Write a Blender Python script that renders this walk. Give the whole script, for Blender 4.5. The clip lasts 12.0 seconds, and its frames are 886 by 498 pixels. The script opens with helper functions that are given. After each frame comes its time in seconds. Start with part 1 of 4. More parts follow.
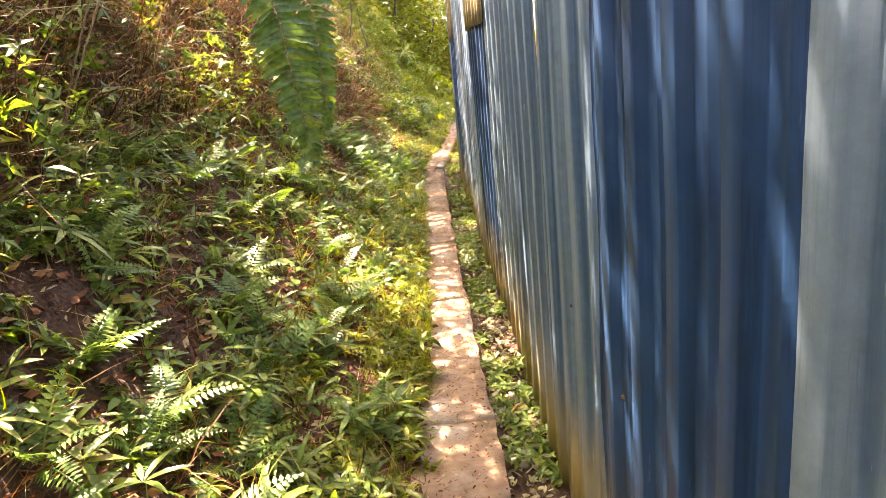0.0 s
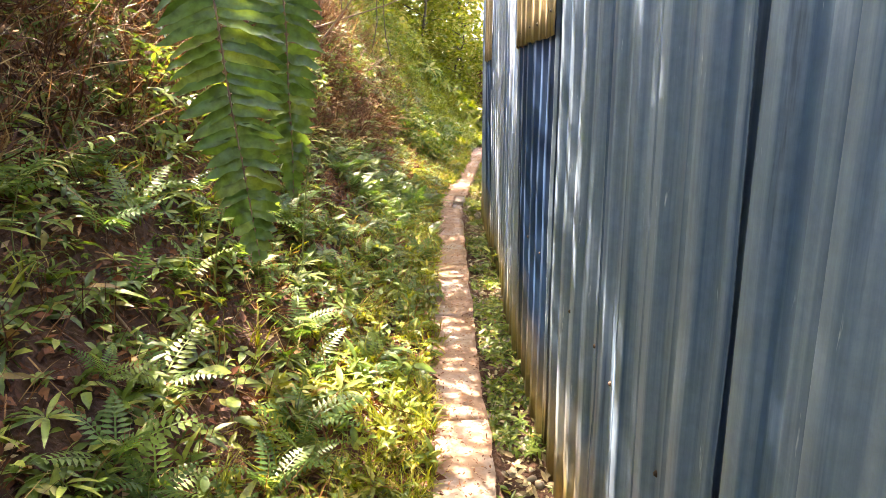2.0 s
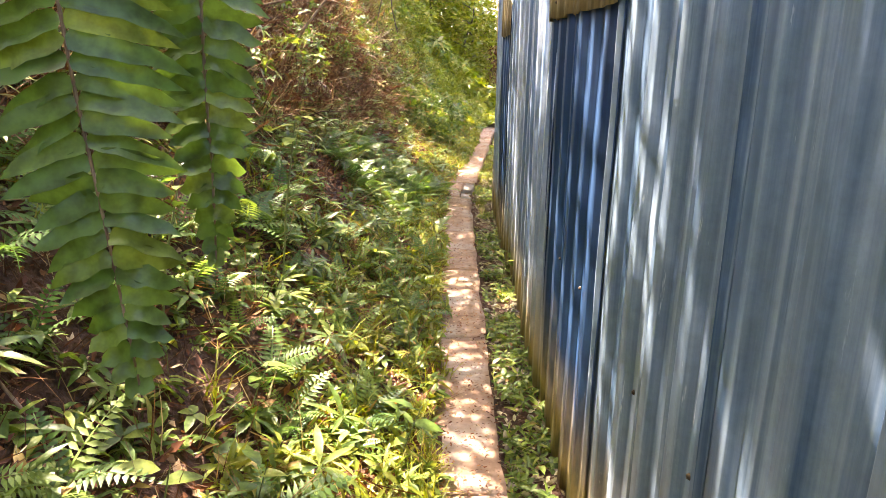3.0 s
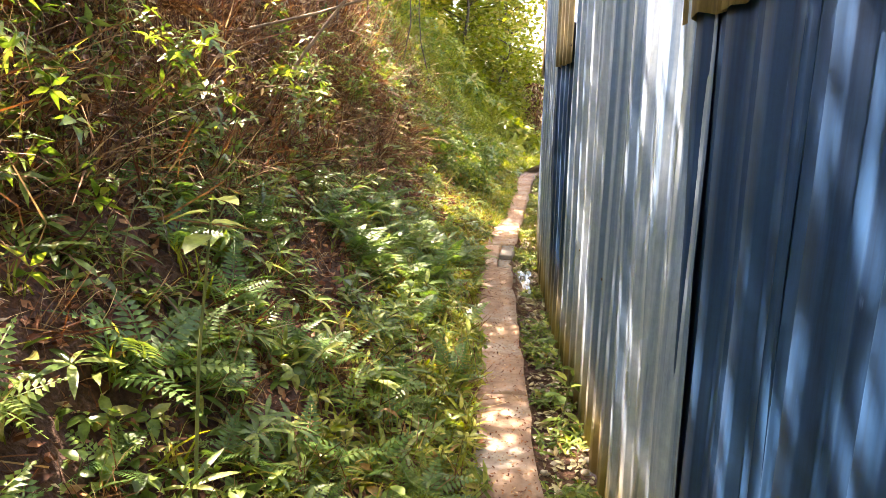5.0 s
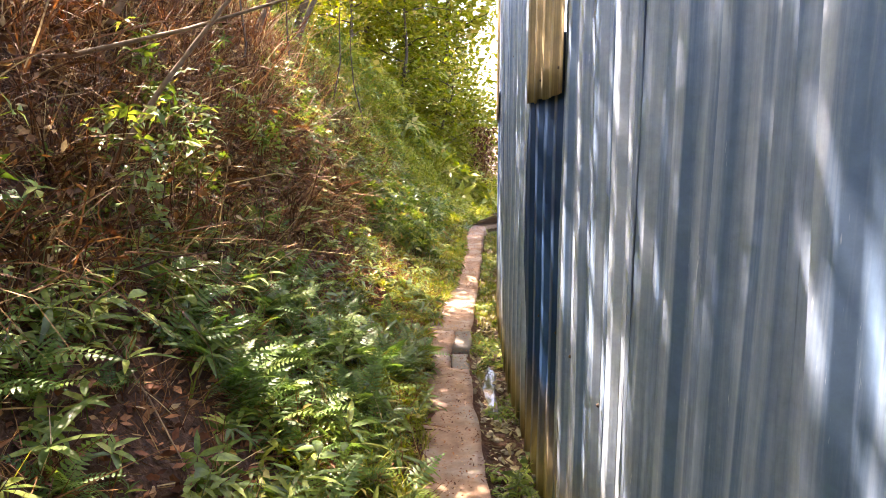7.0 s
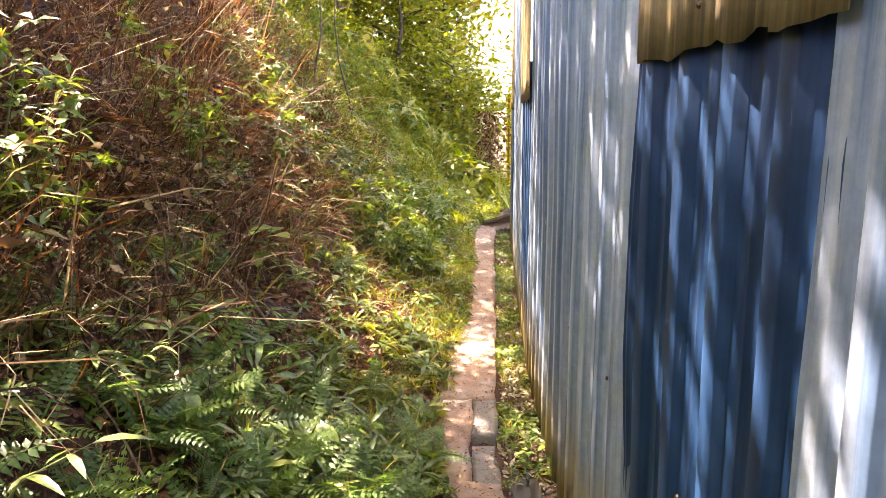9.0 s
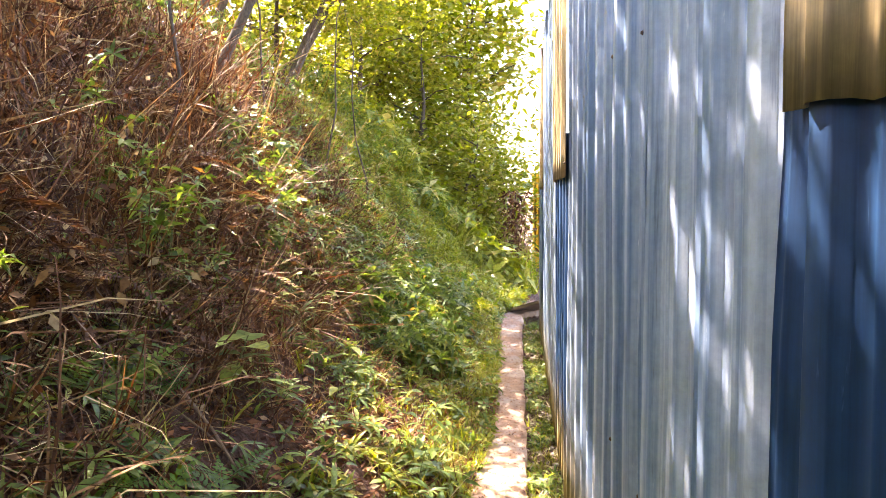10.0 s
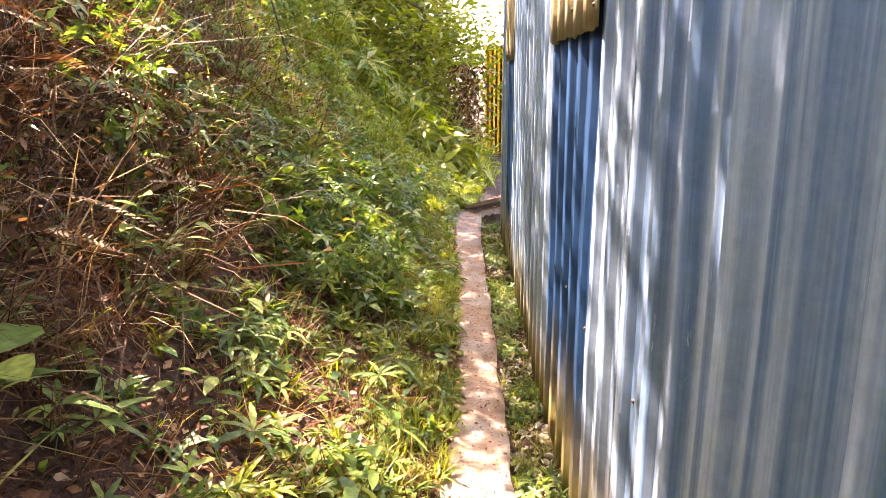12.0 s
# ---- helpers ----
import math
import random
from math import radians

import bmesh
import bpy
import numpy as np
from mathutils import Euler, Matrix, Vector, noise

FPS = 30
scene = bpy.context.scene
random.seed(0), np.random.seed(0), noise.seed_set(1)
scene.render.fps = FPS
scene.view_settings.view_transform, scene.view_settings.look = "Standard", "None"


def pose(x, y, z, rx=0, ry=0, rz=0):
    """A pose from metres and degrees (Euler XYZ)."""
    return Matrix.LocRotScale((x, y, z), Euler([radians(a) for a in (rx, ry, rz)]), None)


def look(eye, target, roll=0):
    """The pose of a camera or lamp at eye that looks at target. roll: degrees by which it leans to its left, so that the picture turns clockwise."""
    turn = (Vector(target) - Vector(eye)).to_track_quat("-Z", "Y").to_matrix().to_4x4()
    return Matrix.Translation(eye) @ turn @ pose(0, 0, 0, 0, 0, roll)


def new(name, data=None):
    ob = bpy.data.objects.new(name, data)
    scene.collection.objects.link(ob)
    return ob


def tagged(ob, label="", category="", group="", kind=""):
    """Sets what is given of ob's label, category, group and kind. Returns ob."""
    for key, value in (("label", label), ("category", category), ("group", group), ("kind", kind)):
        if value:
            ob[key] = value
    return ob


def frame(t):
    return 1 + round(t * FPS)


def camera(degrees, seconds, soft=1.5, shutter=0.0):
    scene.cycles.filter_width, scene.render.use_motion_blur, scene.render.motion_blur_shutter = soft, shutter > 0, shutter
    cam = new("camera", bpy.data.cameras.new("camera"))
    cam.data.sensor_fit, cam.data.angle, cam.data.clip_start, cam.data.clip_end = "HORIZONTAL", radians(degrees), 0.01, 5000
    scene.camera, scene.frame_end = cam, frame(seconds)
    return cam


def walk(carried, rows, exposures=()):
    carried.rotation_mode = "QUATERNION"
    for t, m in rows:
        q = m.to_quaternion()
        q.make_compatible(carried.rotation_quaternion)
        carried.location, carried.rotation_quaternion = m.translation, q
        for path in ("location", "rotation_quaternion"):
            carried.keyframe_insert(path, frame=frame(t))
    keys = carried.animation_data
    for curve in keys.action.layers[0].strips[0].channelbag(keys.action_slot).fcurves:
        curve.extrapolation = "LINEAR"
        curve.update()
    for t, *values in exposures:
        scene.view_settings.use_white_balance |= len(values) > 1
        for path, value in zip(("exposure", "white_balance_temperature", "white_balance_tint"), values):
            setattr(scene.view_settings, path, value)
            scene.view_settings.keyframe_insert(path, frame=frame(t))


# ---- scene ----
cam = camera(65.2, 12.0, 0.8)
PATH = [
    (0, (0.03, 0.107, 1.524), (0.024, 2.037, 0.998), -5.6),
    (0.5, (0.034, 0.485, 1.552), (-0.015, 2.413, 1.023), -5.5),
    (1, (0.005, 0.824, 1.534), (0.018, 2.738, 0.952), -1.6),
    (1.5, (-0.059, 1.159, 1.55), (-0.095, 3.071, 0.964), -0.4),
    (2, (-0.035, 1.483, 1.548), (-0.055, 3.425, 1.07), -0.1),
    (2.5, (-0.031, 1.88, 1.558), (-0.038, 3.802, 1.005), 1.4),
    (3, (-0.077, 2.227, 1.567), (-0.106, 4.151, 1.022), 1.0),
    (3.2, (-0.039, 2.438, 1.52), (-0.044, 4.36, 0.968), -0.1),
    (4.8, (-0.123, 3.7, 1.542), (-0.219, 5.636, 1.048), 1.6),
    (5, (-0.13, 3.801, 1.538), (-0.251, 5.747, 1.095), 0.9),
    (5.5, (-0.129, 4.178, 1.54), (-0.236, 6.118, 1.067), 0.1),
    (6, (-0.172, 4.638, 1.555), (-0.178, 6.597, 1.153), 1.8),
    (6.5, (-0.147, 4.989, 1.56), (-0.138, 6.963, 1.244), 0.8),
    (6.7, (-0.14, 5.13, 1.554), (-0.12, 7.106, 1.243), 0.4),
    (8.3, (-0.159, 6.492, 1.563), (-0.133, 8.44, 1.111), -0.9),
    (8.5, (-0.157, 6.627, 1.577), (-0.19, 8.572, 1.114), -1.0),
    (9, (-0.206, 7.067, 1.575), (-0.163, 9.033, 1.213), -0.3),
    (9.5, (-0.185, 7.452, 1.596), (-0.093, 9.442, 1.427), 0.7),
    (10, (-0.154, 7.847, 1.591), (-0.183, 9.842, 1.453), -0.5),
    (10.5, (-0.217, 8.274, 1.619), (-0.146, 10.254, 1.341), 0.8),
    (11, (-0.19, 8.644, 1.568), (-0.104, 10.601, 1.164), 0.2),
    (11.5, (-0.135, 8.979, 1.585), (-0.052, 10.909, 1.068), -1.8),
    (12, (-0.173, 9.367, 1.573), (-0.042, 11.304, 1.093), -0.3),
]
walk(cam, [(t, look(eye, target, roll)) for t, eye, target, roll in PATH], [(0, 4.15, 8200, 23), (3, 4.0, 7400, 23), (5.2, 3.95, 7600, 21), (6.5, 3.7, 7300, 24), (8.5, 3.9, 7600, 30), (10, 3.95, 6950, 26), (11, 3.85, 6950, 28), (12, 3.85, 7050, 28)])

# ---- world, sun ----
SUN = Vector((-0.34, 0.38, 0.86)).normalized()   # towards the sun
world = bpy.data.worlds.new("sky")
world.use_nodes = True
scene.world = world
wn = world.node_tree.nodes
sky = wn.new("ShaderNodeTexSky")
sky.sky_type = "NISHITA"
sky.sun_disc = False
sky.sun_elevation = math.asin(SUN.z)
sky.sun_rotation = math.atan2(SUN.x, SUN.y)
sky.dust_density = 2.0
wn["Background"].inputs["Strength"].default_value = 0.13
world.node_tree.links.new(sky.outputs["Color"], wn["Background"].inputs["Color"])
sun_data = bpy.data.lights.new("sun", "SUN")
sun_data.energy, sun_data.angle, sun_data.color = 5.0, radians(0.5), (1.0, 0.94, 0.82)
sun = new("sun", sun_data)
sun.matrix_world = look(SUN * 30, (0, 0, 0))

rng = np.random.default_rng(7)


# ---- materials ----
def material(name):
    m = bpy.data.materials.new(name)
    m.use_nodes = True
    nt = m.node_tree
    return m, nt.nodes, nt.links, nt.nodes["Principled BSDF"]


def ramp(n, stops):
    r = n.new("ShaderNodeValToRGB")
    e = r.color_ramp.elements
    while len(e) < len(stops):
        e.new(0.5)
    for k, (p, c) in zip(e, stops):
        k.position, k.color = p, (*c, 1)
    return r


def noise_tex(n, l, scale, detail=4.0, stretch=None, rough=0.6):
    t = n.new("ShaderNodeTexNoise")
    t.inputs["Scale"].default_value = scale
    t.inputs["Detail"].default_value = detail
    t.inputs["Roughness"].default_value = rough
    g = n.new("ShaderNodeNewGeometry")
    if stretch:
        mp = n.new("ShaderNodeMapping")
        mp.inputs["Scale"].default_value = stretch
        l.new(g.outputs["Position"], mp.inputs["Vector"])
        l.new(mp.outputs["Vector"], t.inputs["Vector"])
    else:
        l.new(g.outputs["Position"], t.inputs["Vector"])
    return t


def mix(n, l, fac, a, b):
    m = n.new("ShaderNodeMix")
    m.data_type = "RGBA"
    for socket, v in ((m.inputs[0], fac), (m.inputs[6], a), (m.inputs[7], b)):
        if isinstance(v, (int, float)):
            socket.default_value = v
        elif isinstance(v, tuple):
            socket.default_value = (*v, 1)
        else:
            l.new(v, socket)
    return m.outputs[2]


def bump(n, l, height, strength, distance, bsdf):
    b = n.new("ShaderNodeBump")
    b.inputs["Strength"].default_value = strength
    b.inputs["Distance"].default_value = distance
    l.new(height, b.inputs["Height"])
    l.new(b.outputs["Normal"], bsdf.inputs["Normal"])


def leaf_material(name, stops, rough=0.42, through_light=0.4, by_object=False):
    """Thin leaves: each takes one of the colours, lets some light through."""
    m, n, l, p = material(name)
    if by_object:
        r = n.new("ShaderNodeObjectInfo").outputs["Random"]
    else:
        r = n.new("ShaderNodeNewGeometry").outputs["Random Per Island"]
    c = ramp(n, stops)
    l.new(r, c.inputs["Fac"])
    t = noise_tex(n, l, 35, 3)
    spots = ramp(n, [(0.35, (0.62, 0.6, 0.5)), (0.62, (1.12, 1.12, 1.05))])
    l.new(t.outputs["Fac"], spots.inputs["Fac"])
    mul = n.new("ShaderNodeMix")
    mul.data_type, mul.blend_type = "RGBA", "MULTIPLY"
    mul.inputs[0].default_value = 1.0
    l.new(c.outputs["Color"], mul.inputs[6])
    l.new(spots.outputs["Color"], mul.inputs[7])
    l.new(mul.outputs[2], p.inputs["Base Color"])
    p.inputs["Roughness"].default_value = rough
    p.inputs["Specular IOR Level"].default_value = 0.3
    tr = n.new("ShaderNodeBsdfTranslucent")
    hue = n.new("ShaderNodeHueSaturation")
    hue.inputs["Hue"].default_value = 0.485
    hue.inputs["Saturation"].default_value = 1.15
    hue.inputs["Value"].default_value = 1.5
    l.new(mul.outputs[2], hue.inputs["Color"])
    l.new(hue.outputs["Color"], tr.inputs["Color"])
    ms = n.new("ShaderNodeMixShader")
    ms.inputs[0].default_value = through_light
    l.new(p.outputs[0], ms.inputs[1])
    l.new(tr.outputs[0], ms.inputs[2])
    l.new(ms.outputs[0], n["Material Output"].inputs["Surface"])
    return m


def soil_material():
    m, n, l, p = material("leaf_mould_soil")
    a, b = noise_tex(n, l, 2.2, 5), noise_tex(n, l, 28, 6)
    c1 = ramp(n, [(0.35, (0.040, 0.016, 0.008)), (0.65, (0.105, 0.042, 0.020))])
    c2 = ramp(n, [(0.3, (0.022, 0.009, 0.005)), (0.5, (0.07, 0.029, 0.014)), (0.75, (0.17, 0.088, 0.045))])
    l.new(a.outputs["Fac"], c1.inputs["Fac"])
    l.new(b.outputs["Fac"], c2.inputs["Fac"])
    l.new(mix(n, l, 0.55, c1.outputs["Color"], c2.outputs["Color"]), p.inputs["Base Color"])
    p.inputs["Roughness"].default_value = 0.95
    bump(n, l, b.outputs["Fac"], 1.0, 0.06, p)
    return m


def path_material():
    """Concrete under a thin film of trodden reddish soil."""
    m, n, l, p = material("soiled_concrete")
    a, b, d = noise_tex(n, l, 3.0, 5), noise_tex(n, l, 40, 6), noise_tex(n, l, 11, 5)
    concrete = ramp(n, [(0.3, (0.22, 0.19, 0.165)), (0.7, (0.37, 0.32, 0.27))])
    dust = ramp(n, [(0.3, (0.16, 0.092, 0.058)), (0.7, (0.33, 0.215, 0.145))])
    l.new(b.outputs["Fac"], concrete.inputs["Fac"])
    l.new(d.outputs["Fac"], dust.inputs["Fac"])
    cover = ramp(n, [(0.36, (0.25, 0.25, 0.25)), (0.52, (1, 1, 1))])
    l.new(a.outputs["Fac"], cover.inputs["Fac"])
    l.new(mix(n, l, cover.outputs["Color"], concrete.outputs["Color"], dust.outputs["Color"]), p.inputs["Base Color"])
    p.inputs["Roughness"].default_value = 0.9
    bump(n, l, mix(n, l, 0.5, b.outputs["Fac"], d.outputs["Fac"]), 0.7, 0.012, p)
    return m


def bare_concrete():
    m, n, l, p = material("bare_concrete")
    b, a = noise_tex(n, l, 45, 6), noise_tex(n, l, 6, 4)
    c = ramp(n, [(0.3, (0.085, 0.075, 0.062)), (0.7, (0.18, 0.16, 0.135))])
    l.new(mix(n, l, 0.5, a.outputs["Fac"], b.outputs["Fac"]), c.inputs["Fac"])
    l.new(c.outputs["Color"], p.inputs["Base Color"])
    p.inputs["Roughness"].default_value = 0.8
    bump(n, l, b.outputs["Fac"], 0.5, 0.006, p)
    return m


def sheet_material(name, dark, light, scratch, rough, by=0.5, streaks=1.0):
    """Weathered painted steel sheet: vertical streaks, pale scratches, mud and algae along the foot."""
    m, n, l, p = material(name)
    s1 = noise_tex(n, l, 1.0, 3, (17, 17, 0.22), 0.55)
    s2 = noise_tex(n, l, 1.0, 6, (70, 70, 2.2), 0.7)
    c = ramp(n, [(0.40, dark), (0.60, light)])
    l.new(mix(n, l, by, s1.outputs["Fac"], s2.outputs["Fac"]), c.inputs["Fac"])
    rnd = n.new("ShaderNodeObjectInfo")
    hv = n.new("ShaderNodeHueSaturation")
    mr = n.new("ShaderNodeMapRange")
    mr.inputs["To Min"].default_value, mr.inputs["To Max"].default_value = 0.86, 1.14
    l.new(rnd.outputs["Random"], mr.inputs["Value"])
    l.new(mr.outputs["Result"], hv.inputs["Value"])
    l.new(c.outputs["Color"], hv.inputs["Color"])
    s3 = noise_tex(n, l, 1.0, 4, (38, 38, 5), 0.75)
    sc = ramp(n, [(0.66, (0, 0, 0)), (0.74, (streaks, streaks, streaks))])
    l.new(s3.outputs["Fac"], sc.inputs["Fac"])
    col = mix(n, l, sc.outputs["Color"], hv.outputs["Color"], scratch)
    s4 = noise_tex(n, l, 1.0, 5, (26, 26, 1.3), 0.7)
    st = ramp(n, [(0.62, (0, 0, 0)), (0.72, (0.6, 0.6, 0.6))])
    l.new(s4.outputs["Fac"], st.inputs["Fac"])
    col = mix(n, l, st.outputs["Color"], col, tuple(q * 0.45 for q in dark))
    s5 = noise_tex(n, l, 26, 5, None, 0.7)
    blot = ramp(n, [(0.3, (0.84, 0.84, 0.84)), (0.7, (1.14, 1.14, 1.14))])
    l.new(s5.outputs["Fac"], blot.inputs["Fac"])
    mm = n.new("ShaderNodeMix")
    mm.data_type, mm.blend_type = "RGBA", "MULTIPLY"
    mm.inputs[0].default_value = 1.0
    l.new(col, mm.inputs[6])
    l.new(blot.outputs["Color"], mm.inputs[7])
    col = mm.outputs[2]
    # mud splash at the foot
    g = n.new("ShaderNodeNewGeometry")
    xyz = n.new("ShaderNodeSeparateXYZ")
    l.new(g.outputs["Position"], xyz.inputs[0])
    edge = noise_tex(n, l, 1.0, 4, (9, 9, 1.6), 0.6)
    add = n.new("ShaderNodeMath")
    add.operation = "MULTIPLY_ADD"
    add.inputs[1].default_value = 0.75
    l.new(edge.outputs["Fac"], add.inputs[0])
    l.new(xyz.outputs["Z"], add.inputs[2])
    foot = ramp(n, [(0.42, (1, 1, 1)), (0.56, (0.55, 0.55, 0.55)), (0.86, (0, 0, 0))])
    l.new(add.outputs[0], foot.inputs["Fac"])
    mudn = noise_tex(n, l, 4, 4, (3, 3, 0.8))
    mud = ramp(n, [(0.35, (0.10, 0.095, 0.025)), (0.5, (0.34, 0.25, 0.09)), (0.7, (0.42, 0.33, 0.17))])
    l.new(mudn.outputs["Fac"], mud.inputs["Fac"])
    l.new(mix(n, l, foot.outputs["Color"], col, mud.outputs["Color"]), p.inputs["Base Color"])
    rr = n.new("ShaderNodeMapRange")
    rr.inputs["To Min"].default_value, rr.inputs["To Max"].default_value = rough + 0.0, rough + 0.25
    l.new(s2.outputs["Fac"], rr.inputs["Value"])
    l.new(rr.outputs["Result"], p.inputs["Roughness"])
    p.inputs["Metallic"].default_value = 0.15
    bump(n, l, s1.outputs["Fac"], 0.25, 0.006, p)
    return m


def plain_material(name, dark, light, scale, rough, metal=0.0, stretch=None, depth=0.004):
    m, n, l, p = material(name)
    t = noise_tex(n, l, scale, 5, stretch)
    c = ramp(n, [(0.3, dark), (0.7, light)])
    l.new(t.outputs["Fac"], c.inputs["Fac"])
    l.new(c.outputs["Color"], p.inputs["Base Color"])
    p.inputs["Roughness"].default_value, p.inputs["Metallic"].default_value = rough, metal
    bump(n, l, t.outputs["Fac"], 0.6, depth, p)
    return m


SOIL = soil_material()
SLAB = path_material()
CONCRETE = bare_concrete()
GREY = sheet_material("grey_blue_sheet", (0.035, 0.080, 0.145), (0.165, 0.225, 0.285), (0.40, 0.45, 0.50), 0.40, 0.28)
FADED = sheet_material("faded_grey_blue_sheet", (0.10, 0.165, 0.265), (0.305, 0.36, 0.43), (0.5, 0.54, 0.58), 0.40, 0.28)
BLUE = sheet_material("dark_blue_sheet", (0.003, 0.023, 0.068), (0.010, 0.052, 0.138), (0.11, 0.18, 0.32), 0.38, 0.4, 0.6)
YELLOW = sheet_material("ochre_sheet", (0.17, 0.125, 0.06), (0.40, 0.29, 0.135), (0.5, 0.42, 0.28), 0.5)
BRIGHT = plain_material("yellow_paint", (0.70, 0.42, 0.02), (0.80, 0.52, 0.04), 8, 0.5)
BARK = plain_material("bark", (0.035, 0.025, 0.018), (0.12, 0.09, 0.06), 12, 0.9, 0, (6, 6, 1.5), 0.02)
TWIG = plain_material("dry_twig", (0.12, 0.07, 0.04), (0.27, 0.18, 0.11), 25, 0.85)
RUST = plain_material("rusty_screw", (0.03, 0.02, 0.015), (0.12, 0.07, 0.04), 60, 0.7, 0.4)
TIMBER = plain_material("weathered_timber", (0.06, 0.045, 0.03), (0.25, 0.19, 0.13), 9, 0.85, 0, (2, 12, 12))
STONE = plain_material("drain_stone", (0.13, 0.105, 0.075), (0.36, 0.31, 0.23), 14, 0.9, 0, None, 0.01)
STEM = plain_material("green_stem", (0.09, 0.12, 0.03), (0.18, 0.20, 0.06), 20, 0.6)
WATER, _n, _l, _p = material("puddle_water")
_p.inputs["Base Color"].default_value = (0.05, 0.035, 0.022, 1)
_p.inputs["Roughness"].default_value = 0.04

GREEN = [(0.0, (0.048, 0.088, 0.018)), (0.35, (0.098, 0.158, 0.032)), (0.75, (0.17, 0.235, 0.05)), (0.93, (0.26, 0.295, 0.07)), (1.0, (0.27, 0.15, 0.055))]
FERNS = [(0.0, (0.055, 0.115, 0.028)), (0.6, (0.10, 0.18, 0.042)), (1.0, (0.17, 0.24, 0.055))]
LIGHTG = [(0.0, (0.105, 0.14, 0.02)), (0.5, (0.20, 0.235, 0.035)), (0.85, (0.30, 0.31, 0.06)), (1.0, (0.40, 0.33, 0.12))]
BRUSH = [(0.0, (0.045, 0.017, 0.008)), (0.4, (0.13, 0.052, 0.021)), (0.75, (0.24, 0.12, 0.05)), (0.92, (0.38, 0.26, 0.125)), (1.0, (0.54, 0.45, 0.27))]
REDDISH = [(0.0, (0.05, 0.02, 0.013)), (0.4, (0.15, 0.055, 0.026)), (0.8, (0.30, 0.14, 0.068)), (1.0, (0.50, 0.37, 0.23))]
DRY = [(0.0, (0.035, 0.015, 0.007)), (0.45, (0.11, 0.05, 0.021)), (0.82, (0.22, 0.125, 0.054)), (1.0, (0.42, 0.32, 0.17))]
PALE = [(0.0, (0.13, 0.10, 0.055)), (0.5, (0.30, 0.25, 0.15)), (1.0, (0.45, 0.40, 0.27))]
LEAF = leaf_material("undergrowth_leaf", GREEN)
LEAF_OB = leaf_material("plant_leaf", GREEN[:4], by_object=True)
PALE_GREEN = leaf_material("pale_green_leaf", [(0.0, (0.10, 0.15, 0.035)), (0.6, (0.18, 0.22, 0.06)), (1.0, (0.30, 0.31, 0.11))], 0.35, 0.35, True)
FERN = leaf_material("fern_leaf", FERNS, by_object=True)
GRASS = leaf_material("grass_blade", LIGHTG, 0.5)
DEAD = leaf_material("dead_leaf", DRY, 0.8, 0.2)
LITTER = leaf_material("leaf_litter", REDDISH, 0.8, 0.1)
STRAW = leaf_material("dry_straw", BRUSH, 0.7, 0.2)
BRACKEN = leaf_material("dead_bracken", DRY, 0.85, 0.1)
PALELEAF = leaf_material("pale_litter", PALE, 0.8, 0.1)
CROWN = leaf_material("tree_leaf", LIGHTG, 0.4, 0.5)


# ---- the lie of the land ----
def line(points):
    xs, vs = [a for a, _ in points], [b for _, b in points]
    return lambda q: np.interp(q, xs, vs)


path_right = line([(-4, 0.19), (2.3, 0.183), (3.9, 0.145), (6.5, 0.117), (9.3, 0.10), (10.3, 0.115), (11.3, 0.215), (13.2, 0.40), (14.7, 0.537), (16.6, 0.717), (17.6, 0.86), (18.3, 1.9)])
path_left = line([(-4, -0.20), (2.4, -0.20), (3.8, -0.13), (5.2, -0.16), (7.2, -0.187), (9.1, -0.21), (10.8, -0.20), (11.5, -0.10), (12.2, 0.02), (13.2, 0.13), (14.7, 0.274), (16.6, 0.43), (17.6, 0.54), (18.3, 1.3)])
fence_x = line([(-4, 0.43), (2.4, 0.41), (4.3, 0.397), (6.7, 0.386), (8.9, 0.365), (10, 0.378), (11.45, 0.468), (12.5, 0.565), (13.66, 0.67), (15.5, 0.86), (16.7, 0.975)])
slope = line([(-400, 12), (-30, 8), (-10, 4.6), (-5, 3.6), (-3.2, 3.05), (-2.6, 2.6), (-2.2, 2.0), (-1.95, 1.6), (-1.7, 1.22), (-1.45, 0.97), (-1.2, 0.68), (-1.05, 0.5),
              (-0.8, 0.29), (-0.6, 0.17), (-0.45, 0.10), (-0.3, 0.045), (-0.2, 0.018), (-0.02, 0.018), (0, 0)])
bank = line([(-400, 0.0), (10.3, 0.0), (17.2, 0.48), (18.3, 0.95), (20, 1.35), (24, 1.75), (30, 2.4), (60, 6), (400, 30)])
bank_low = line([(-400, 1.0), (18, 1.0), (22, 0.85), (30, 0.6), (400, 0.5)])


def land(x, y):
    """Height of the ground, without the small bumps."""
    x, y = np.asarray(x, float), np.asarray(y, float)
    u = x - bank(y)
    z = slope(np.minimum(u, 0)) * bank_low(y)
    l, r = path_left(y), path_right(y)
    under = (x > l + 0.035) & (x < r + 0.02)
    z = np.where((u > -0.25) & ~under & (y < 18.3), np.minimum(z, 0.018), z)
    before = y < 18.3
    z = np.where(under & before, -0.045, z)
    z = np.where((x >= r + 0.02) & before, -0.085, z)
    return z


